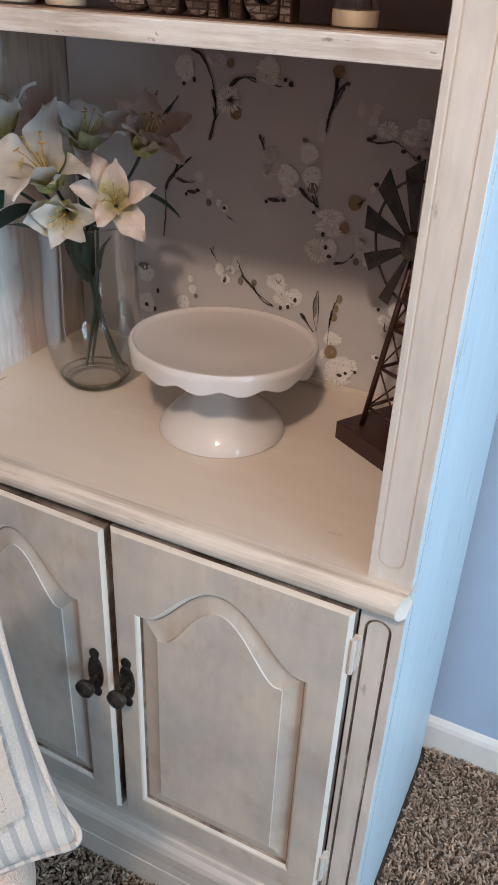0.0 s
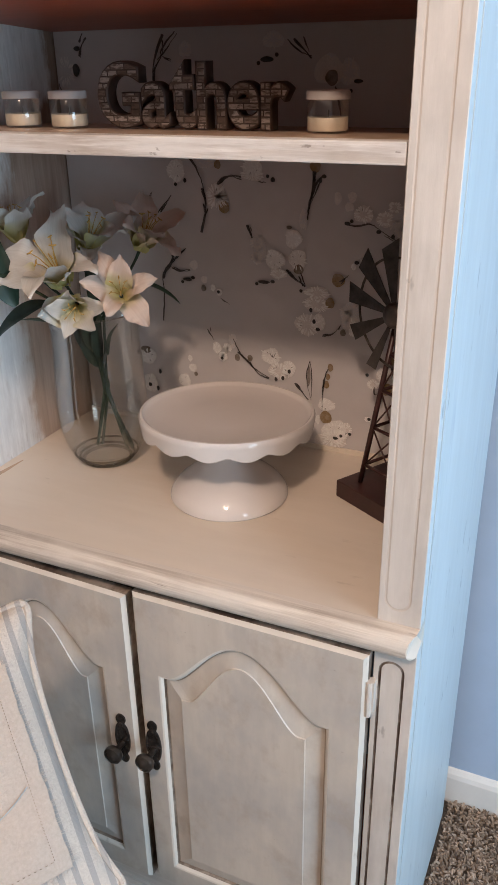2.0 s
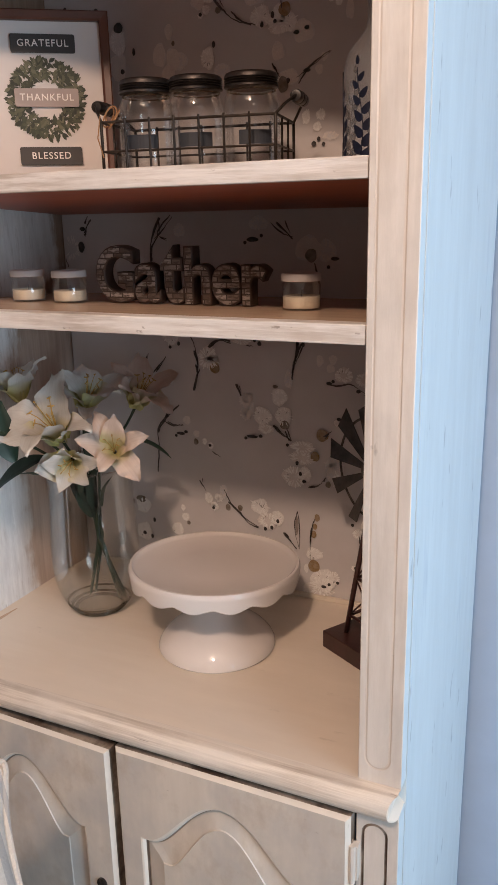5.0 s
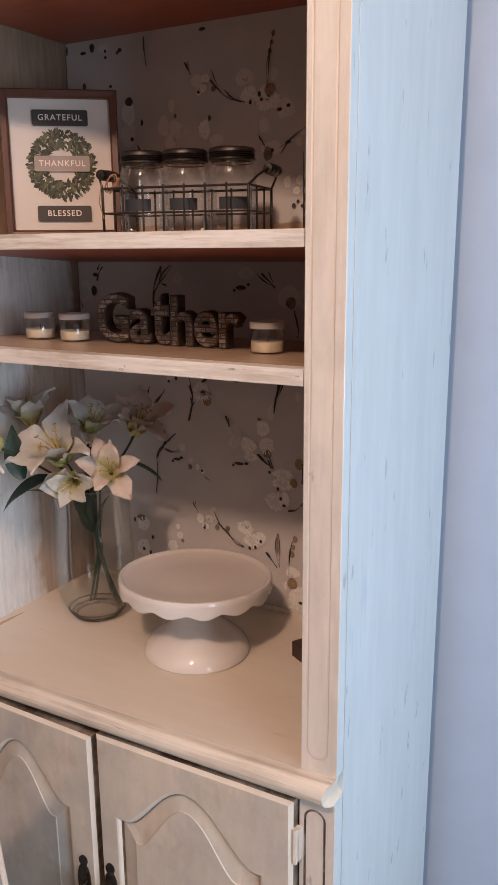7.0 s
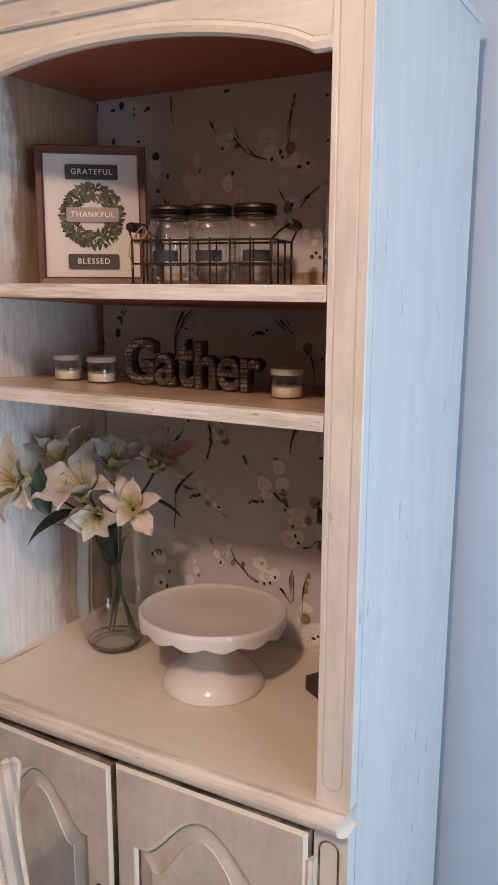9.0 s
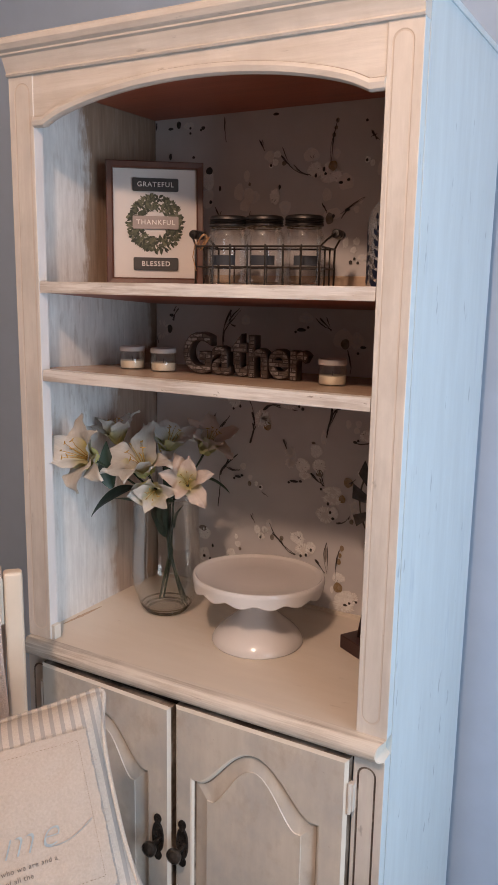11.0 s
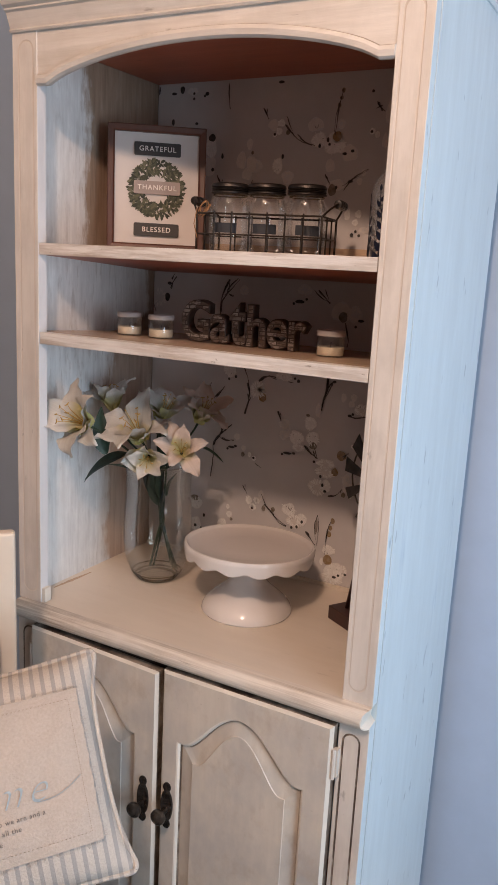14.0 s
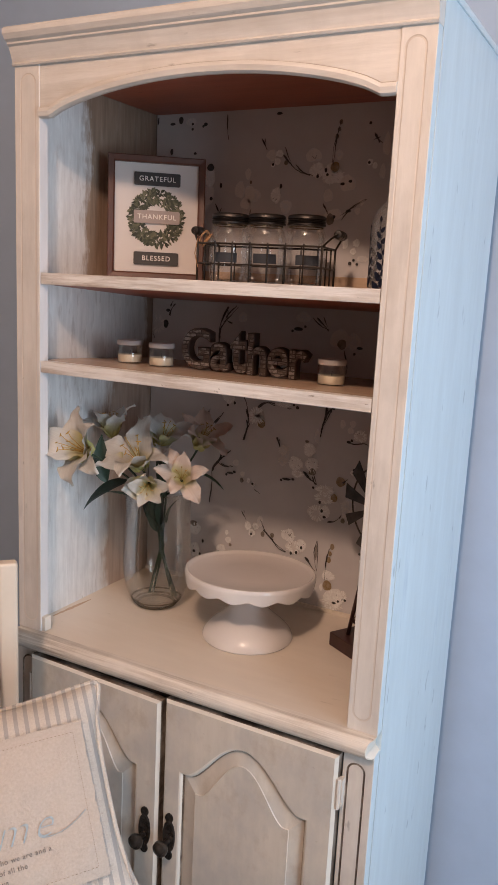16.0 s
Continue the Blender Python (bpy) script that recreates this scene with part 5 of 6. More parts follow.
# ---- painted blossoms on the papered back ----
PAINT = {}
for key, colour in (("white", (0.86, 0.84, 0.82)), ("tuft", (0.93, 0.92, 0.90)), ("pale", (0.78, 0.735, 0.705)), ("grey", (0.72, 0.71, 0.725)), ("gold", (0.26, 0.155, 0.045)), ("olive", (0.15, 0.115, 0.075)), ("dark", (0.022, 0.018, 0.017)), ("leaf", (0.17, 0.125, 0.095)), ("twig", (0.040, 0.030, 0.027))):
    PAINT[key] = (bmesh.new(), colour)
rnd = random.Random(77)
LAYER = {"grey": 0.0010, "pale": 0.0014, "white": 0.0016, "tuft": 0.0018, "leaf": 0.0012, "olive": 0.0022, "gold": 0.0024, "twig": 0.0026, "dark": 0.0030}
X_IN = IN - 0.003


def dab(key, pts, lift=0.0):
    """A flat dab of paint."""
    bm = PAINT[key][0]
    pts = [(0.62 + (x - 0.62) * 0.982, 1.47 + (z - 1.47) * 0.982) for x, z in pts]
    if any(abs(x) > X_IN or not COUNTER < z < TOP_IN for x, z in pts):
        return
    y = BACK - LAYER[key] - lift
    bm.faces.new([bm.verts.new((x, y, z)) for x, z in pts])


def petal_dab(key, cx, cz, ang, ln, wd, lift):
    ca, sa = math.cos(ang), math.sin(ang)
    pts = []
    for k in range(8):
        q = 2 * math.pi * k / 8
        a, b = ln * (0.5 + 0.5 * math.cos(q)), wd / 2 * math.sin(q)
        pts.append((cx + a * ca - b * sa, cz + a * sa + b * ca))
    dab(key, pts, lift)


def bloom(x, z, rx, rz, key):
    """A blossom of overlapping soft dabs with bristle strokes over them; pods and buds are single dabs."""
    n = 16
    ph = rnd.uniform(0, 6)
    wob = lambda q, m: 1 + m * math.sin(3 * q + ph) + 0.6 * m * math.sin(5 * q + 2 * ph)
    disc = lambda k, cx, cz, ax, az, lift, m=0.10: dab(k, [(cx + ax * wob(q, m) * math.cos(q), cz + az * wob(q, m) * math.sin(q)) for q in [2 * math.pi * i / n for i in range(n)]], lift)
    if key not in ("white", "pale", "grey", "tuft") or min(rx, rz) < 0.005:
        disc(key, x, z, rx, rz, 0, 0.05 if key not in ("white", "pale", "grey", "tuft") else 0.1)
        return
    under, over = {"white": ("pale", "white"), "tuft": ("pale", "tuft"), "pale": ("grey", "pale"), "grey": ("grey", "pale")}[key]
    disc(under, x, z, rx * 0.92, rz * 0.92, 0)
    for i in range(4):
        a = ph + i * 1.57 + rnd.uniform(-0.4, 0.4)
        if key in ("white", "pale"):
            disc(over, x + 0.34 * rx * math.cos(a), z + 0.34 * rz * math.sin(a), rx * 0.58, rz * 0.58, 0.00006 * (i + 1))
    if key == "pale":
        return
    m = int(26 + 900 * min(rx, rz)) if key != "white" else 16
    for i in range(m):
        a = 2 * math.pi * i / m + rnd.uniform(-0.15, 0.15)
        far = math.hypot(rx * math.cos(a), rz * math.sin(a))
        d = math.atan2(rz * math.sin(a), rx * math.cos(a))
        r0 = rnd.uniform(0.25, 0.62)
        petal_dab("tuft" if key in ("white", "tuft") else over, x + r0 * rx * math.cos(a), z + r0 * rz * math.sin(a), d, far * rnd.uniform(0.32, 0.55), rnd.uniform(0.0013, 0.0024), 0.0004 + 0.000008 * i)
    if key in ("tuft", "white") and min(rx, rz) > 0.010:
        for i in range(rnd.choice((0, 2, 3))):
            a = rnd.uniform(0, 6.28)
            petal_dab("dark", x + 0.4 * rx * math.cos(a), z + 0.4 * rz * math.sin(a), a, rnd.uniform(0.0025, 0.0045), 0.0009, 0)


def twig(width, *pts):
    """A tapering brush line through points."""
    fine = []
    q = [pts[0]] + list(pts) + [pts[-1]]
    for i in range(1, len(q) - 2):
        for k in range(6):
            s = k / 6
            fine.append(tuple(0.5 * (2 * q[i][c] + (q[i + 1][c] - q[i - 1][c]) * s + (2 * q[i - 1][c] - 5 * q[i][c] + 4 * q[i + 1][c] - q[i + 2][c]) * s * s + (3 * q[i][c] - q[i - 1][c] - 3 * q[i + 1][c] + q[i + 2][c]) * s ** 3) + (rnd.uniform(-0.0007, 0.0007) if k else 0) for c in (0, 1)))
    fine.append(pts[-1])
    n = len(fine)
    for i in range(n - 1):
        (ax, az), (bx, bz) = fine[i], fine[i + 1]
        d = math.hypot(bx - ax, bz - az) or 1e-6
        nx, nz = -(bz - az) / d, (bx - ax) / d
        w0 = width * (1 - 0.55 * i / n) * (0.72 + 0.28 * math.sin(2.2 + 9 * i / n + width * 900))
        w1 = width * (1 - 0.55 * (i + 1) / n) * (0.72 + 0.28 * math.sin(2.2 + 9 * (i + 1) / n + width * 900))
        dab("twig", [(ax + nx * w0 / 1.6, az + nz * w0 / 1.6), (bx + nx * w1 / 1.6, bz + nz * w1 / 1.6), (bx - nx * w1 / 1.6, bz - nz * w1 / 1.6), (ax - nx * w0 / 1.6, az - nz * w0 / 1.6)])


bloom(-0.168, 1.288, 0.018, 0.020, 'white')
twig(0.0041, (-0.157, 1.314), (-0.139, 1.307), (-0.122, 1.279), (-0.117, 1.258), (-0.116, 1.244))
twig(0.0038, (-0.118, 1.237), (-0.115, 1.219), (-0.123, 1.189))
twig(0.0027, (-0.110, 1.230), (-0.117, 1.213))
bloom(-0.080, 1.233, 0.010, 0.010, 'gold')
bloom(-0.090, 1.300, 0.006, 0.007, 'gold')
bloom(-0.114, 1.304, 0.019, 0.012, 'grey')
twig(0.0035, (-0.087, 1.269), (-0.077, 1.279), (-0.064, 1.282), (-0.047, 1.278))
bloom(-0.028, 1.297, 0.019, 0.017, 'white')
bloom(0.008, 1.280, 0.004, 0.004, 'dark')
bloom(-0.001, 1.285, 0.003, 0.003, 'dark')
twig(0.0022, (-0.018, 1.276), (-0.004, 1.275))
twig(0.0041, (-0.204, 1.103), (-0.198, 1.117), (-0.182, 1.137), (-0.184, 1.161), (-0.191, 1.169))
twig(0.0027, (-0.184, 1.133), (-0.169, 1.148), (-0.156, 1.160))
twig(0.0027, (-0.182, 1.126), (-0.168, 1.121), (-0.150, 1.124))
twig(0.0032, (-0.202, 1.219), (-0.191, 1.231), (-0.179, 1.248))
twig(0.0027, (-0.224, 1.235), (-0.219, 1.250))
bloom(-0.169, 1.266, 0.003, 0.003, 'dark')
bloom(-0.151, 1.273, 0.003, 0.004, 'dark')
bloom(0.079, 1.302, 0.009, 0.009, 'gold')
twig(0.0041, (0.077, 1.290), (0.078, 1.268), (0.070, 1.243), (0.068, 1.221))
twig(0.0027, (0.090, 1.285), (0.081, 1.265), (0.070, 1.242))
bloom(0.094, 1.288, 0.004, 0.003, 'dark')
bloom(0.088, 1.282, 0.003, 0.004, 'dark')
bloom(0.036, 1.207, 0.005, 0.003, 'olive')
twig(0.0024, (-0.035, 1.202), (-0.029, 1.186))
twig(0.0019, (-0.033, 1.204), (-0.030, 1.196))
bloom(-0.009, 1.114, 0.011, 0.003, 'dark')
bloom(-0.022, 1.110, 0.003, 0.003, 'dark')
bloom(0.007, 1.116, 0.004, 0.003, 'dark')
bloom(0.058, 1.105, 0.003, 0.003, 'dark')
twig(0.0030, (0.031, 1.138), (0.046, 1.124), (0.065, 1.114))
twig(0.0024, (0.057, 1.135), (0.067, 1.112))
bloom(0.053, 1.140, 0.009, 0.008, 'olive')
bloom(0.122, 1.128, 0.011, 0.011, 'gold')
twig(0.0024, (0.127, 1.123), (0.139, 1.138))
bloom(0.159, 1.162, 0.003, 0.003, 'white')
bloom(0.152, 1.159, 0.004, 0.003, 'dark')
bloom(0.134, 1.219, 0.005, 0.003, 'dark')
bloom(0.141, 1.223, 0.003, 0.003, 'dark')
twig(0.0016, (0.141, 1.215), (0.152, 1.215))
bloom(0.185, 1.209, 0.004, 0.003, 'dark')
bloom(0.214, 1.231, 0.018, 0.020, 'grey')
twig(0.0016, (0.194, 1.204), (0.214, 1.195))
bloom(0.208, 1.203, 0.003, 0.004, 'dark')
bloom(-0.155, 1.106, 0.009, 0.003, 'dark')
bloom(-0.144, 1.110, 0.004, 0.003, 'dark')
bloom(-0.165, 1.101, 0.003, 0.003, 'dark')
bloom(-0.124, 1.093, 0.005, 0.006, 'olive')
bloom(-0.106, 1.095, 0.005, 0.007, 'white')
bloom(-0.094, 1.088, 0.006, 0.007, 'white')
bloom(-0.095, 1.089, 0.003, 0.003, 'dark')
twig(0.0024, (-0.091, 1.078), (-0.083, 1.073), (-0.074, 1.069))
twig(0.0030, (-0.120, 1.019), (-0.107, 1.000))
twig(0.0019, (-0.114, 1.023), (-0.112, 1.015))
bloom(-0.092, 0.968, 0.003, 0.003, 'dark')
bloom(-0.062, 0.973, 0.005, 0.007, 'olive')
twig(0.0024, (-0.069, 1.007), (-0.057, 0.984), (-0.048, 0.973))
twig(0.0030, (-0.037, 0.968), (-0.029, 0.957), (-0.000, 0.943))
bloom(-0.037, 0.975, 0.005, 0.006, 'olive')
bloom(-0.251, 0.965, 0.011, 0.007, 'olive')
bloom(-0.247, 0.895, 0.004, 0.004, 'dark')
bloom(-0.223, 0.925, 0.003, 0.005, 'dark')
bloom(-0.268, 0.958, 0.003, 0.005, 'dark')
bloom(-0.230, 0.890, 0.003, 0.005, 'dark')
bloom(-0.158, 0.959, 0.005, 0.007, 'white')
bloom(-0.147, 0.930, 0.004, 0.004, 'olive')
bloom(0.109, 1.089, 0.008, 0.009, 'gold')
bloom(0.076, 1.074, 0.003, 0.004, 'dark')
bloom(0.082, 1.055, 0.003, 0.004, 'dark')
bloom(0.089, 1.042, 0.004, 0.003, 'dark')
bloom(0.133, 1.041, 0.005, 0.006, 'olive')
twig(0.0024, (0.098, 1.034), (0.114, 1.037))
twig(0.0027, (0.125, 1.045), (0.129, 1.055))
bloom(0.138, 1.076, 0.009, 0.013, 'grey')
twig(0.0014, (0.001, 0.989), (0.006, 0.982))
twig(0.0014, (0.012, 0.990), (0.008, 0.981))
twig(0.0014, (0.006, 0.987), (0.007, 0.981))
bloom(0.013, 0.942, 0.003, 0.004, 'dark')
bloom(0.026, 0.946, 0.003, 0.004, 'dark')
bloom(0.038, 0.960, 0.003, 0.004, 'dark')
twig(0.0030, (0.052, 0.940), (0.063, 0.926))
twig(0.0022, (0.076, 0.984), (0.070, 0.955), (0.078, 0.916))
twig(0.0022, (0.076, 0.984), (0.080, 0.949), (0.079, 0.912))
bloom(0.074, 0.956, 0.003, 0.019, 'leaf')
bloom(0.113, 0.977, 0.005, 0.007, 'gold')
bloom(0.109, 0.960, 0.004, 0.006, 'gold')
bloom(0.106, 0.945, 0.006, 0.007, 'gold')
twig(0.0022, (0.106, 0.970), (0.101, 0.940), (0.100, 0.928), (0.100, 0.895))
bloom(0.107, 0.884, 0.011, 0.012, 'gold')
bloom(0.107, 0.828, 0.018, 0.010, 'grey')
bloom(0.126, 0.847, 0.005, 0.003, 'dark')
bloom(0.136, 0.853, 0.003, 0.003, 'dark')
bloom(0.152, 0.859, 0.003, 0.003, 'dark')
bloom(0.109, 0.823, 0.003, 0.003, 'dark')
bloom(0.092, 0.877, 0.004, 0.009, 'white')
twig(0.0027, (0.191, 0.954), (0.192, 0.940), (0.199, 0.941))
bloom(0.178, 0.973, 0.003, 0.003, 'dark')
bloom(0.185, 0.893, 0.003, 0.003, 'dark')
twig(0.0041, (-0.198, 1.418), (-0.197, 1.441), (-0.180, 1.466), (-0.181, 1.491))
twig(0.0027, (-0.190, 1.455), (-0.172, 1.471), (-0.153, 1.492))
twig(0.0027, (-0.179, 1.458), (-0.166, 1.453))
bloom(0.102, 1.427, 0.010, 0.011, 'olive')
twig(0.0027, (0.032, 1.479), (0.052, 1.463), (0.071, 1.456))
twig(0.0027, (0.057, 1.482), (0.066, 1.462))
bloom(-0.001, 1.453, 0.011, 0.004, 'dark')
bloom(-0.015, 1.448, 0.003, 0.003, 'dark')
bloom(0.015, 1.459, 0.003, 0.003, 'dark')
bloom(0.143, 1.422, 0.007, 0.003, 'dark')
bloom(0.132, 1.409, 0.003, 0.003, 'dark')
twig(0.0032, (0.108, 1.415), (0.117, 1.382), (0.116, 1.365))
bloom(0.009, 1.479, 0.019, 0.012, 'grey')
bloom(-0.369, 1.439, 0.025, 0.024, 'grey')
bloom(-0.347, 1.442, 0.007, 0.010, 'dark')
twig(0.0035, (-0.388, 1.489), (-0.387, 1.434), (-0.380, 1.406))
twig(0.0050, (-0.338, 1.462), (-0.332, 1.478), (-0.322, 1.490))
bloom(-0.342, 1.474, 0.0060, 0.0038, 'dark')
bloom(-0.074, 1.901, 0.007, 0.003, 'dark')
bloom(0.131, 1.873, 0.003, 0.003, 'dark')
twig(0.0030, (0.141, 1.854), (0.149, 1.842), (0.159, 1.834))
twig(0.0027, (0.153, 1.846), (0.140, 1.840))
bloom(0.168, 1.831, 0.009, 0.024, 'pale')
bloom(0.135, 1.798, 0.007, 0.007, 'white')
bloom(0.146, 1.791, 0.006, 0.007, 'white')
bloom(0.163, 1.779, 0.007, 0.016, 'pale')
bloom(0.134, 1.797, 0.003, 0.003, 'dark')
bloom(-0.070, 1.820, 0.010, 0.008, 'white')
bloom(-0.074, 1.804, 0.008, 0.008, 'white')
bloom(-0.084, 1.797, 0.005, 0.005, 'white')
bloom(-0.084, 1.798, 0.003, 0.003, 'dark')
bloom(-0.053, 1.801, 0.005, 0.005, 'olive')
twig(0.0030, (-0.114, 1.852), (-0.100, 1.830))
twig(0.0019, (-0.106, 1.852), (-0.103, 1.841))
twig(0.0024, (-0.058, 1.833), (-0.043, 1.804))
twig(0.0030, (-0.030, 1.797), (-0.014, 1.782), (0.011, 1.773))
twig(0.0014, (0.007, 1.812), (0.012, 1.807))
twig(0.0014, (0.017, 1.814), (0.014, 1.807))
bloom(0.022, 1.772, 0.003, 0.004, 'dark')
bloom(0.040, 1.784, 0.003, 0.005, 'dark')
bloom(0.044, 1.775, 0.003, 0.003, 'dark')
bloom(0.060, 1.790, 0.010, 0.010, 'gold')
twig(0.0022, (0.067, 1.880), (0.062, 1.858), (0.054, 1.830), (0.053, 1.799))
bloom(0.067, 1.878, 0.004, 0.005, 'olive')
bloom(0.064, 1.864, 0.004, 0.004, 'olive')
bloom(0.060, 1.850, 0.004, 0.005, 'olive')
bloom(0.067, 1.814, 0.009, 0.011, 'grey')
bloom(0.064, 1.772, 0.017, 0.016, 'white')
bloom(0.079, 1.756, 0.005, 0.003, 'dark')
bloom(0.096, 1.761, 0.004, 0.003, 'dark')
twig(0.0030, (0.038, 1.717), (0.050, 1.696))
bloom(0.065, 1.690, 0.003, 0.004, 'dark')
bloom(0.096, 1.702, 0.006, 0.003, 'dark')
twig(0.0016, (0.079, 1.693), (0.097, 1.703), (0.135, 1.726))
bloom(0.123, 1.719, 0.006, 0.007, 'pale')
bloom(0.115, 1.702, 0.007, 0.008, 'pale')
bloom(0.056, 1.685, 0.009, 0.012, 'olive')
bloom(0.107, 1.596, 0.004, 0.004, 'dark')
bloom(0.115, 1.603, 0.003, 0.003, 'dark')
bloom(0.123, 1.595, 0.003, 0.003, 'dark')
bloom(0.133, 1.606, 0.014, 0.007, 'grey')
bloom(-0.136, 1.762, 0.003, 0.004, 'olive')
bloom(-0.125, 1.735, 0.015, 0.015, 'grey')
bloom(-0.062, 1.753, 0.003, 0.005, 'dark')
bloom(-0.049, 1.711, 0.015, 0.016, 'grey')
twig(0.0027, (-0.136, 1.695), (-0.132, 1.706))
twig(0.0038, (-0.382, 1.907), (-0.384, 1.891), (-0.393, 1.877))
bloom(-0.343, 1.891, 0.007, 0.003, 'dark')
bloom(-0.321, 1.898, 0.006, 0.008, 'dark')
bloom(-0.290, 1.889, 0.003, 0.003, 'dark')
bloom(-0.290, 1.878, 0.003, 0.003, 'dark')
bloom(-0.256, 1.887, 0.005, 0.004, 'dark')
bloom(-0.262, 1.883, 0.003, 0.003, 'dark')
bloom(-0.295, 1.894, 0.015, 0.009, 'grey')
twig(0.0035, (-0.201, 1.905), (-0.200, 1.877), (-0.196, 1.853))
bloom(-0.344, 1.831, 0.004, 0.007, 'dark')
bloom(-0.281, 1.826, 0.004, 0.003, 'dark')
bloom(-0.239, 1.795, 0.009, 0.008, 'dark')
bloom(-0.235, 1.728, 0.004, 0.004, 'dark')
bloom(-0.211, 1.756, 0.003, 0.006, 'dark')
twig(0.0030, (-0.224, 1.717), (-0.213, 1.694))
twig(0.0022, (-0.207, 1.708), (-0.213, 1.696))
bloom(-0.228, 1.338, 0.015, 0.009, 'grey')
bloom(-0.190, 1.127, 0.004, 0.003, 'dark')
twig(0.0045, (-0.193, 1.175), (-0.182, 1.142), (-0.204, 1.112), (-0.204, 1.073), (-0.209, 1.025))
twig(0.0030, (-0.156, 1.160), (-0.182, 1.138))
twig(0.0030, (-0.186, 1.124), (-0.168, 1.119), (-0.149, 1.122))
twig(0.0050, (-0.119, 1.262), (-0.114, 1.230), (-0.125, 1.189))
twig(0.0030, (-0.225, 1.227), (-0.216, 1.252))
twig(0.0030, (-0.207, 1.217), (-0.182, 1.245))
bloom(-0.093, 1.250, 0.0220, 0.0220, 'tuft')
bloom(-0.247, 0.953, 0.0180, 0.0180, 'white')
bloom(-0.248, 0.898, 0.0200, 0.0200, 'white')
bloom(-0.172, 0.914, 0.0140, 0.0140, 'white')
bloom(-0.153, 0.941, 0.0090, 0.0090, 'white')
bloom(-0.142, 1.132, 0.0090, 0.0090, 'pale')
bloom(-0.123, 1.108, 0.0070, 0.0070, 'pale')
bloom(-0.081, 0.989, 0.0090, 0.0090, 'white')
bloom(-0.091, 0.972, 0.0080, 0.0080, 'white')
bloom(-0.104, 0.986, 0.0080, 0.0080, 'pale')
bloom(-0.176, 1.207, 0.0110, 0.0110, 'grey')
twig(0.0055, (0.078, 1.295), (0.075, 1.269), (0.068, 1.232))
twig(0.0035, (0.091, 1.289), (0.079, 1.272), (0.074, 1.254))
twig(0.0042, (0.032, 1.138), (0.049, 1.124), (0.065, 1.113))
twig(0.0030, (0.054, 1.130), (0.061, 1.113))
twig(0.0045, (-0.038, 1.207), (-0.030, 1.186))
twig(0.0038, (-0.061, 0.984), (-0.036, 0.964), (-0.021, 0.948), (-0.001, 0.941))
twig(0.0042, (0.049, 0.940), (0.074, 0.912))
twig(0.0045, (-0.091, 1.269), (-0.078, 1.280), (-0.063, 1.284), (-0.048, 1.282))
twig(0.0030, (0.133, 1.217), (0.150, 1.216), (0.171, 1.220), (0.190, 1.210), (0.213, 1.198))
twig(0.0030, (0.097, 1.031), (0.115, 1.037), (0.129, 1.053))
twig(0.0030, (0.100, 0.925), (0.103, 0.956), (0.109, 0.974))
twig(0.0030, (0.124, 1.126), (0.138, 1.135))
bloom(0.043, 1.189, 0.0160, 0.0171, 'white')
bloom(0.011, 1.153, 0.0190, 0.0178, 'white')
bloom(0.051, 1.156, 0.0170, 0.0181, 'white')
bloom(-0.016, 1.168, 0.0120, 0.0228, 'grey')
bloom(0.017, 1.130, 0.0160, 0.0098, 'tuft')
bloom(0.086, 1.104, 0.0240, 0.0114, 'tuft')
bloom(0.086, 1.084, 0.0250, 0.0131, 'tuft')
bloom(0.069, 1.048, 0.0230, 0.0206, 'tuft')
bloom(0.089, 1.054, 0.0140, 0.0152, 'white')
bloom(0.003, 0.983, 0.0190, 0.0165, 'white')
bloom(0.018, 0.957, 0.0210, 0.0173, 'tuft')
bloom(0.037, 0.965, 0.0130, 0.0165, 'white')
bloom(0.122, 0.845, 0.0250, 0.0202, 'tuft')
bloom(0.107, 0.907, 0.0170, 0.0134, 'white')
bloom(-0.028, 1.286, 0.0210, 0.0105, 'tuft')
bloom(-0.087, 1.250, 0.0130, 0.0154, 'tuft')
bloom(0.117, 1.256, 0.0070, 0.0108, 'pale')
bloom(0.140, 1.259, 0.0080, 0.0091, 'pale')
bloom(0.136, 1.244, 0.0080, 0.0080, 'pale')
bloom(0.159, 1.234, 0.0170, 0.0138, 'tuft')
bloom(0.193, 1.228, 0.0140, 0.0129, 'tuft')
bloom(0.208, 1.247, 0.0110, 0.0090, 'tuft')
bloom(0.217, 1.216, 0.0090, 0.0146, 'grey')
bloom(0.060, 1.221, 0.0080, 0.0171, 'grey')
bloom(0.139, 1.059, 0.0100, 0.0144, 'grey')
bloom(0.149, 1.052, 0.0080, 0.0160, 'white')
bloom(0.147, 1.152, 0.0050, 0.0060, 'white')
bloom(-0.102, 0.986, 0.0090, 0.0118, 'white')
bloom(-0.082, 0.988, 0.0080, 0.0080, 'white')
bloom(-0.091, 0.971, 0.0100, 0.0087, 'white')
bloom(-0.071, 1.002, 0.0080, 0.0147, 'grey')
bloom(0.189, 0.957, 0.0120, 0.0098, 'tuft')
bloom(0.216, 0.968, 0.0080, 0.0110, 'white')
bloom(0.182, 0.892, 0.0060, 0.0054, 'white')
twig(0.0045, (-0.178, 1.491), (-0.194, 1.460), (-0.200, 1.434), (-0.199, 1.403))
twig(0.0030, (-0.157, 1.495), (-0.184, 1.466), (-0.166, 1.455))
twig(0.0040, (0.042, 1.480), (0.070, 1.453))
twig(0.0040, (-0.060, 1.817), (-0.049, 1.805), (-0.026, 1.785), (0.004, 1.774))
twig(0.0035, (-0.111, 1.849), (-0.100, 1.829))
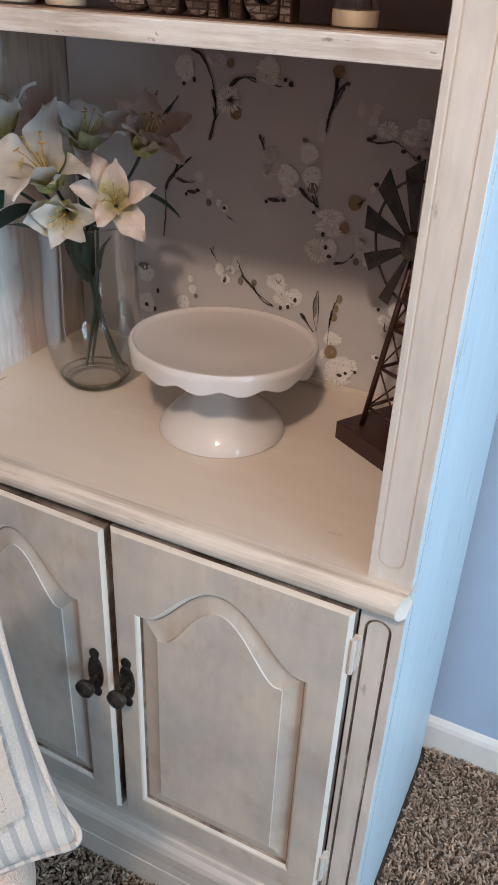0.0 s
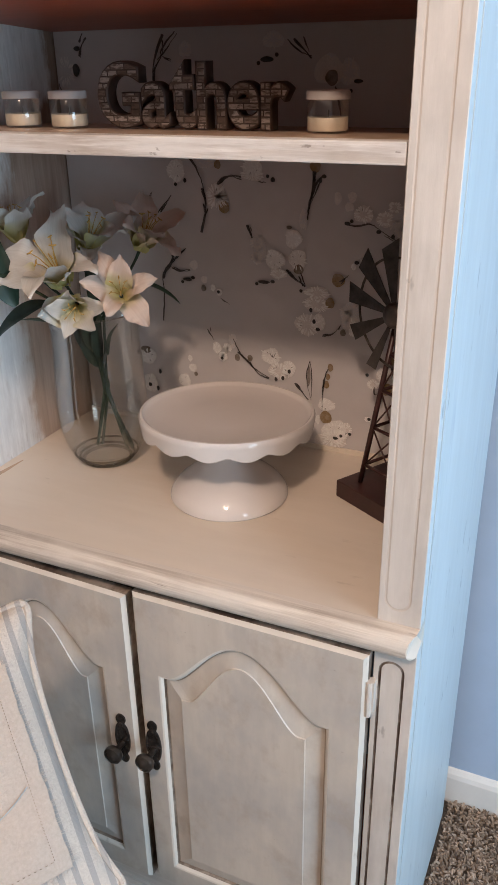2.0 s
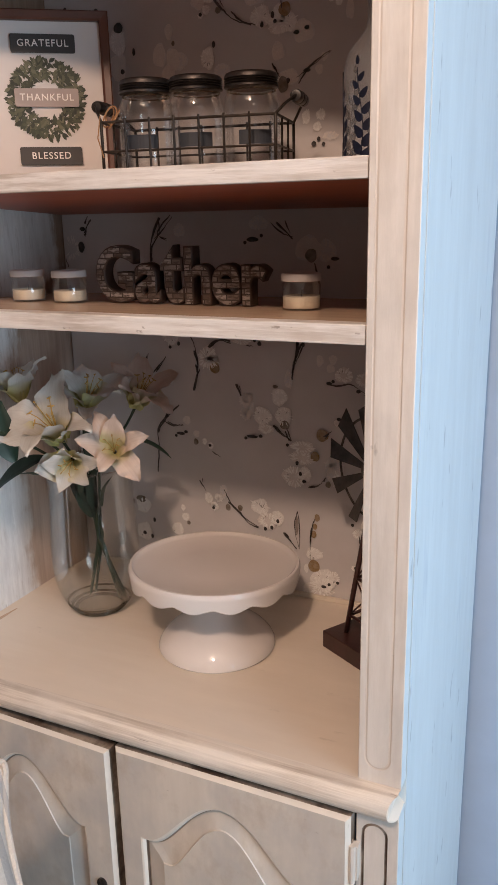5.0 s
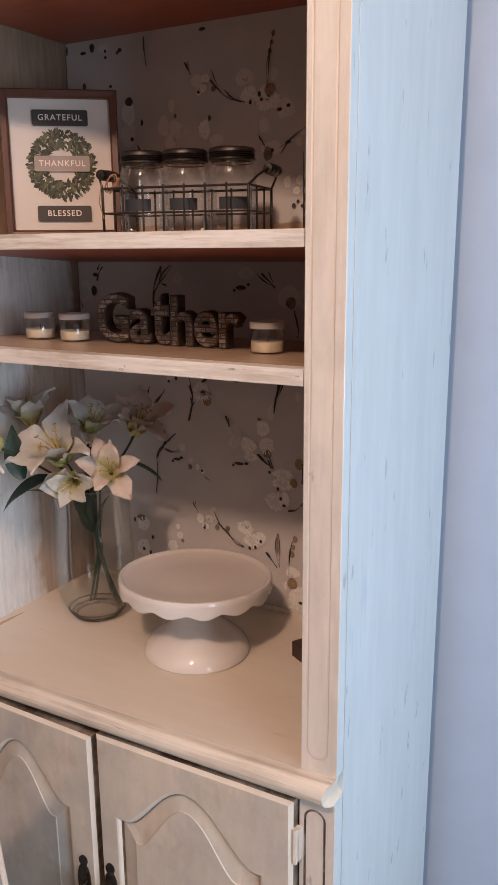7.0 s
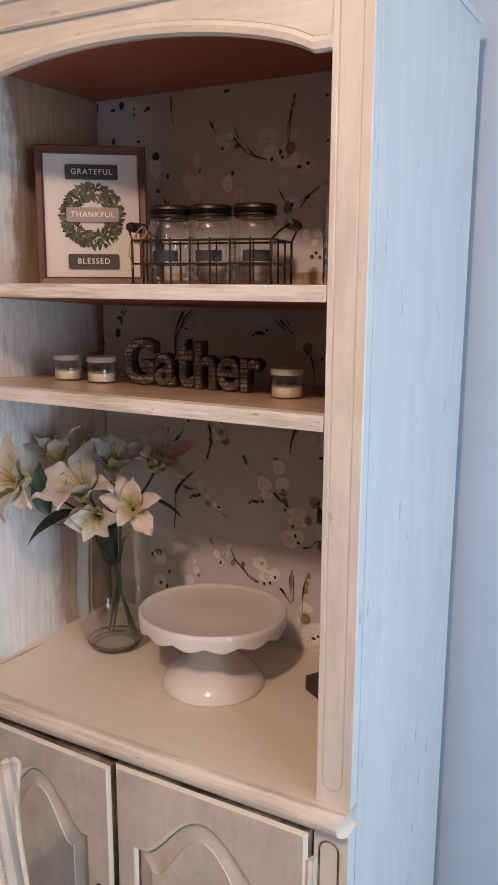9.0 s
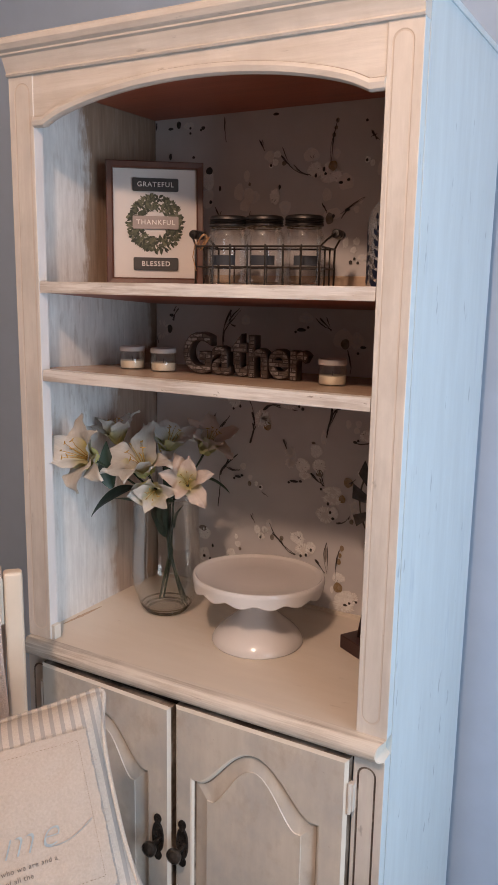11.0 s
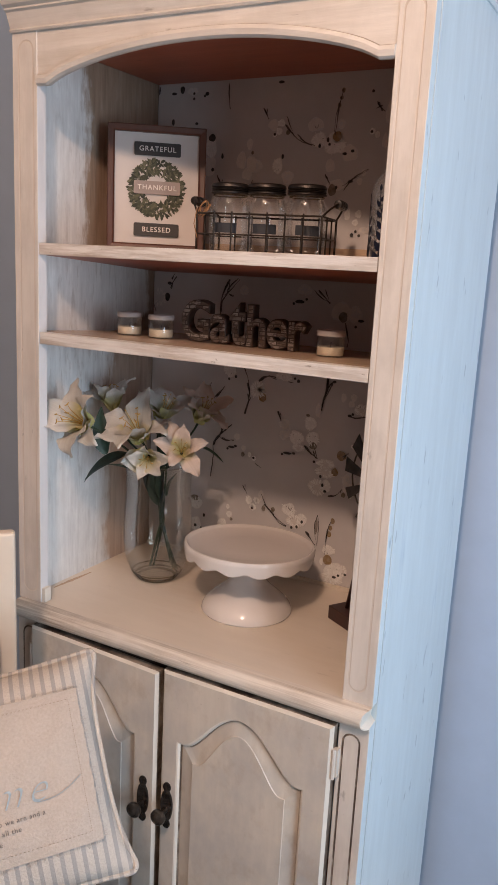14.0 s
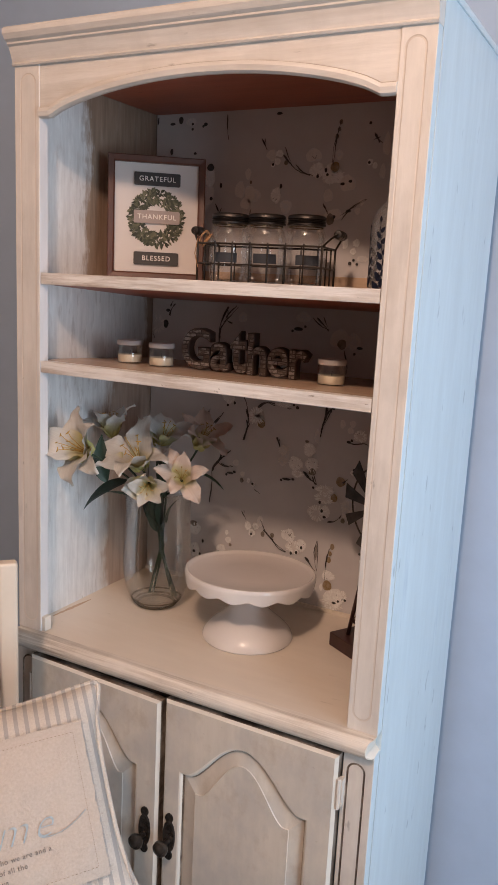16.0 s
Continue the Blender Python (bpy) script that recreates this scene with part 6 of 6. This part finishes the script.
twig(0.0030, (0.060, 1.855), (0.058, 1.829), (0.055, 1.792))
twig(0.0030, (0.082, 1.684), (0.099, 1.706), (0.122, 1.721), (0.133, 1.725))
twig(0.0030, (-0.221, 1.712), (-0.210, 1.694))
twig(0.0030, (0.040, 1.713), (0.050, 1.700))
twig(0.0050, (0.143, 1.851), (0.153, 1.835))
twig(0.0040, (-0.336, 1.483), (-0.329, 1.496))
bloom(0.010, 1.814, 0.0200, 0.0150, 'pale')
bloom(0.019, 1.784, 0.0180, 0.0168, 'white')
bloom(0.050, 1.776, 0.0200, 0.0225, 'white')
bloom(0.090, 1.757, 0.0190, 0.0180, 'pale')
bloom(0.048, 1.733, 0.0120, 0.0144, 'pale')
bloom(0.063, 1.695, 0.0220, 0.0122, 'pale')
bloom(-0.074, 1.734, 0.0130, 0.0182, 'white')
bloom(-0.144, 1.780, 0.0080, 0.0133, 'pale')
bloom(-0.163, 1.746, 0.0140, 0.0196, 'pale')
bloom(-0.138, 1.738, 0.0140, 0.0196, 'pale')
bloom(-0.148, 1.718, 0.0140, 0.0140, 'pale')
bloom(-0.242, 1.776, 0.0170, 0.0255, 'white')
bloom(-0.245, 1.736, 0.0190, 0.0234, 'pale')
bloom(-0.089, 1.817, 0.0130, 0.0130, 'pale')
bloom(0.094, 1.636, 0.0075, 0.0110, 'white')
bloom(0.118, 1.638, 0.0085, 0.0085, 'white')
bloom(0.112, 1.621, 0.0070, 0.0080, 'white')
bloom(0.097, 1.437, 0.0250, 0.0225, 'pale')
bloom(0.129, 1.434, 0.0170, 0.0194, 'grey')
bloom(-0.141, 1.469, 0.0120, 0.0120, 'grey')
bloom(0.124, 0.858, 0.0255, 0.0255, 'white')
bloom(0.100, 0.837, 0.0153, 0.0153, 'pale')
bloom(0.143, 0.866, 0.0136, 0.0136, 'tuft')
bloom(0.211, 0.976, 0.0187, 0.0187, 'white')
bloom(0.211, 0.952, 0.0110, 0.0110, 'gold')
bloom(0.216, 1.000, 0.0085, 0.0085, 'gold')
bloom(0.144, 1.075, 0.0187, 0.0187, 'grey')
bloom(-0.020, 1.179, 0.0136, 0.0136, 'grey')
bloom(-0.021, 1.154, 0.0119, 0.0119, 'grey')


THIN = {"white": 0.22, "tuft": 0.1, "pale": 0.32, "grey": 0.4, "leaf": 0.5, "gold": 0.35, "olive": 0.35, "twig": 0.15, "dark": 0.1}


def washed(name, colour, thin):
    """Watery paint: where it lies thin, the paper's taupe shows through."""
    m, t, b = nodes_of(name)
    blot = noise_ramp(t, mapped(t), 95.0, 0.36, 0.66, 3, 0.6)
    grain = noise_ramp(t, mapped(t), 420.0, 0.3, 0.7, 3, 0.6)
    k = math_node(t, "MULTIPLY", math_node(t, "ADD", math_node(t, "MULTIPLY", blot, 0.8), math_node(t, "MULTIPLY", grain, 0.2)), thin)
    body = mix(t, grain, tuple(0.88 * c for c in colour), tuple(min(1, 1.06 * c) for c in colour))
    t.links.new(mix(t, k, body, (0.588, 0.562, 0.562)), b.inputs["Base Color"])
    b.inputs["Roughness"].default_value = 0.7
    return m


paper = [o for o in hutch.children if o.name == "back_panel"][0]
for key, (bm, colour) in PAINT.items():
    ob = part("painted_" + {"twig": "twig", "dark": "bud", "gold": "seed_pod", "olive": "seed_bud", "leaf": "leaf"}.get(key, "blossom"), bm, washed("paint_" + key, colour, THIN.get(key, 0.0)), paper)
    ob["kind"] = "stuff"


# ---- carpet pile ----
def carpet(patches, step, seed):
    rng = np.random.default_rng(seed)
    vs, fs = [], []
    for x0, x1, y0, y1 in patches:
        nx, ny = int((x1 - x0) / step), int((y1 - y0) / step)
        gx, gy = np.meshgrid(np.arange(nx), np.arange(ny))
        px = x0 + (gx.ravel() + rng.uniform(0, 1, nx * ny)) * step
        py = y0 + (gy.ravel() + rng.uniform(0, 1, nx * ny)) * step
        for x, y in zip(px, py):
            a, lean = rng.uniform(0, 6.28), rng.uniform(0.2, 1.2)
            h, w = rng.uniform(0.008, 0.013), rng.uniform(0.0017, 0.0029)
            dx, dy = math.cos(a), math.sin(a)
            b = len(vs)
            for t, ww in ((-0.15, 1.0), (0.55, 1.25), (1.0, 0.7)):
                cx, cy, cz = x + dx * lean * h * t * t, y + dy * lean * h * t * t, h * t * (1.25 - 0.25 * t)
                for k in range(4):
                    q = a + math.pi / 2 * k + t * 1.2
                    vs.append((cx + ww * w * math.cos(q), cy + ww * w * math.sin(q), cz))
            for i in (0, 4):
                for k in range(4):
                    fs.append((b + i + k, b + i + (k + 1) % 4, b + i + 4 + (k + 1) % 4, b + i + 4 + k))
            fs.append((b + 8, b + 9, b + 10, b + 11))
    me = bpy.data.meshes.new("carpet_pile")
    me.from_pydata(vs, [], fs)
    m, t, b = nodes_of("carpet_yarn")
    g = t.nodes.new("ShaderNodeNewGeometry")
    rp = t.nodes.new("ShaderNodeValToRGB")
    rp.color_ramp.elements[0].color, rp.color_ramp.elements[1].color = (0.14, 0.10, 0.074, 1), (0.50, 0.395, 0.305, 1)
    e = rp.color_ramp.elements.new(0.5)
    e.color = (0.295, 0.215, 0.152, 1)
    t.links.new(g.outputs["Random Per Island"], rp.inputs[0])
    t.links.new(rp.outputs[0], b.inputs["Base Color"])
    b.inputs["Roughness"].default_value = 0.95
    me.materials.append(m)
    return tagged(new("carpet_pile", me), "speckled taupe-brown cut pile of the carpet", "carpet", kind="stuff")


carpet(((CX + 0.004, 0.95, -0.25, WALL_Y - 0.014), (-0.45, CX + 0.004, -0.45, -0.012)), 0.0056, 4)
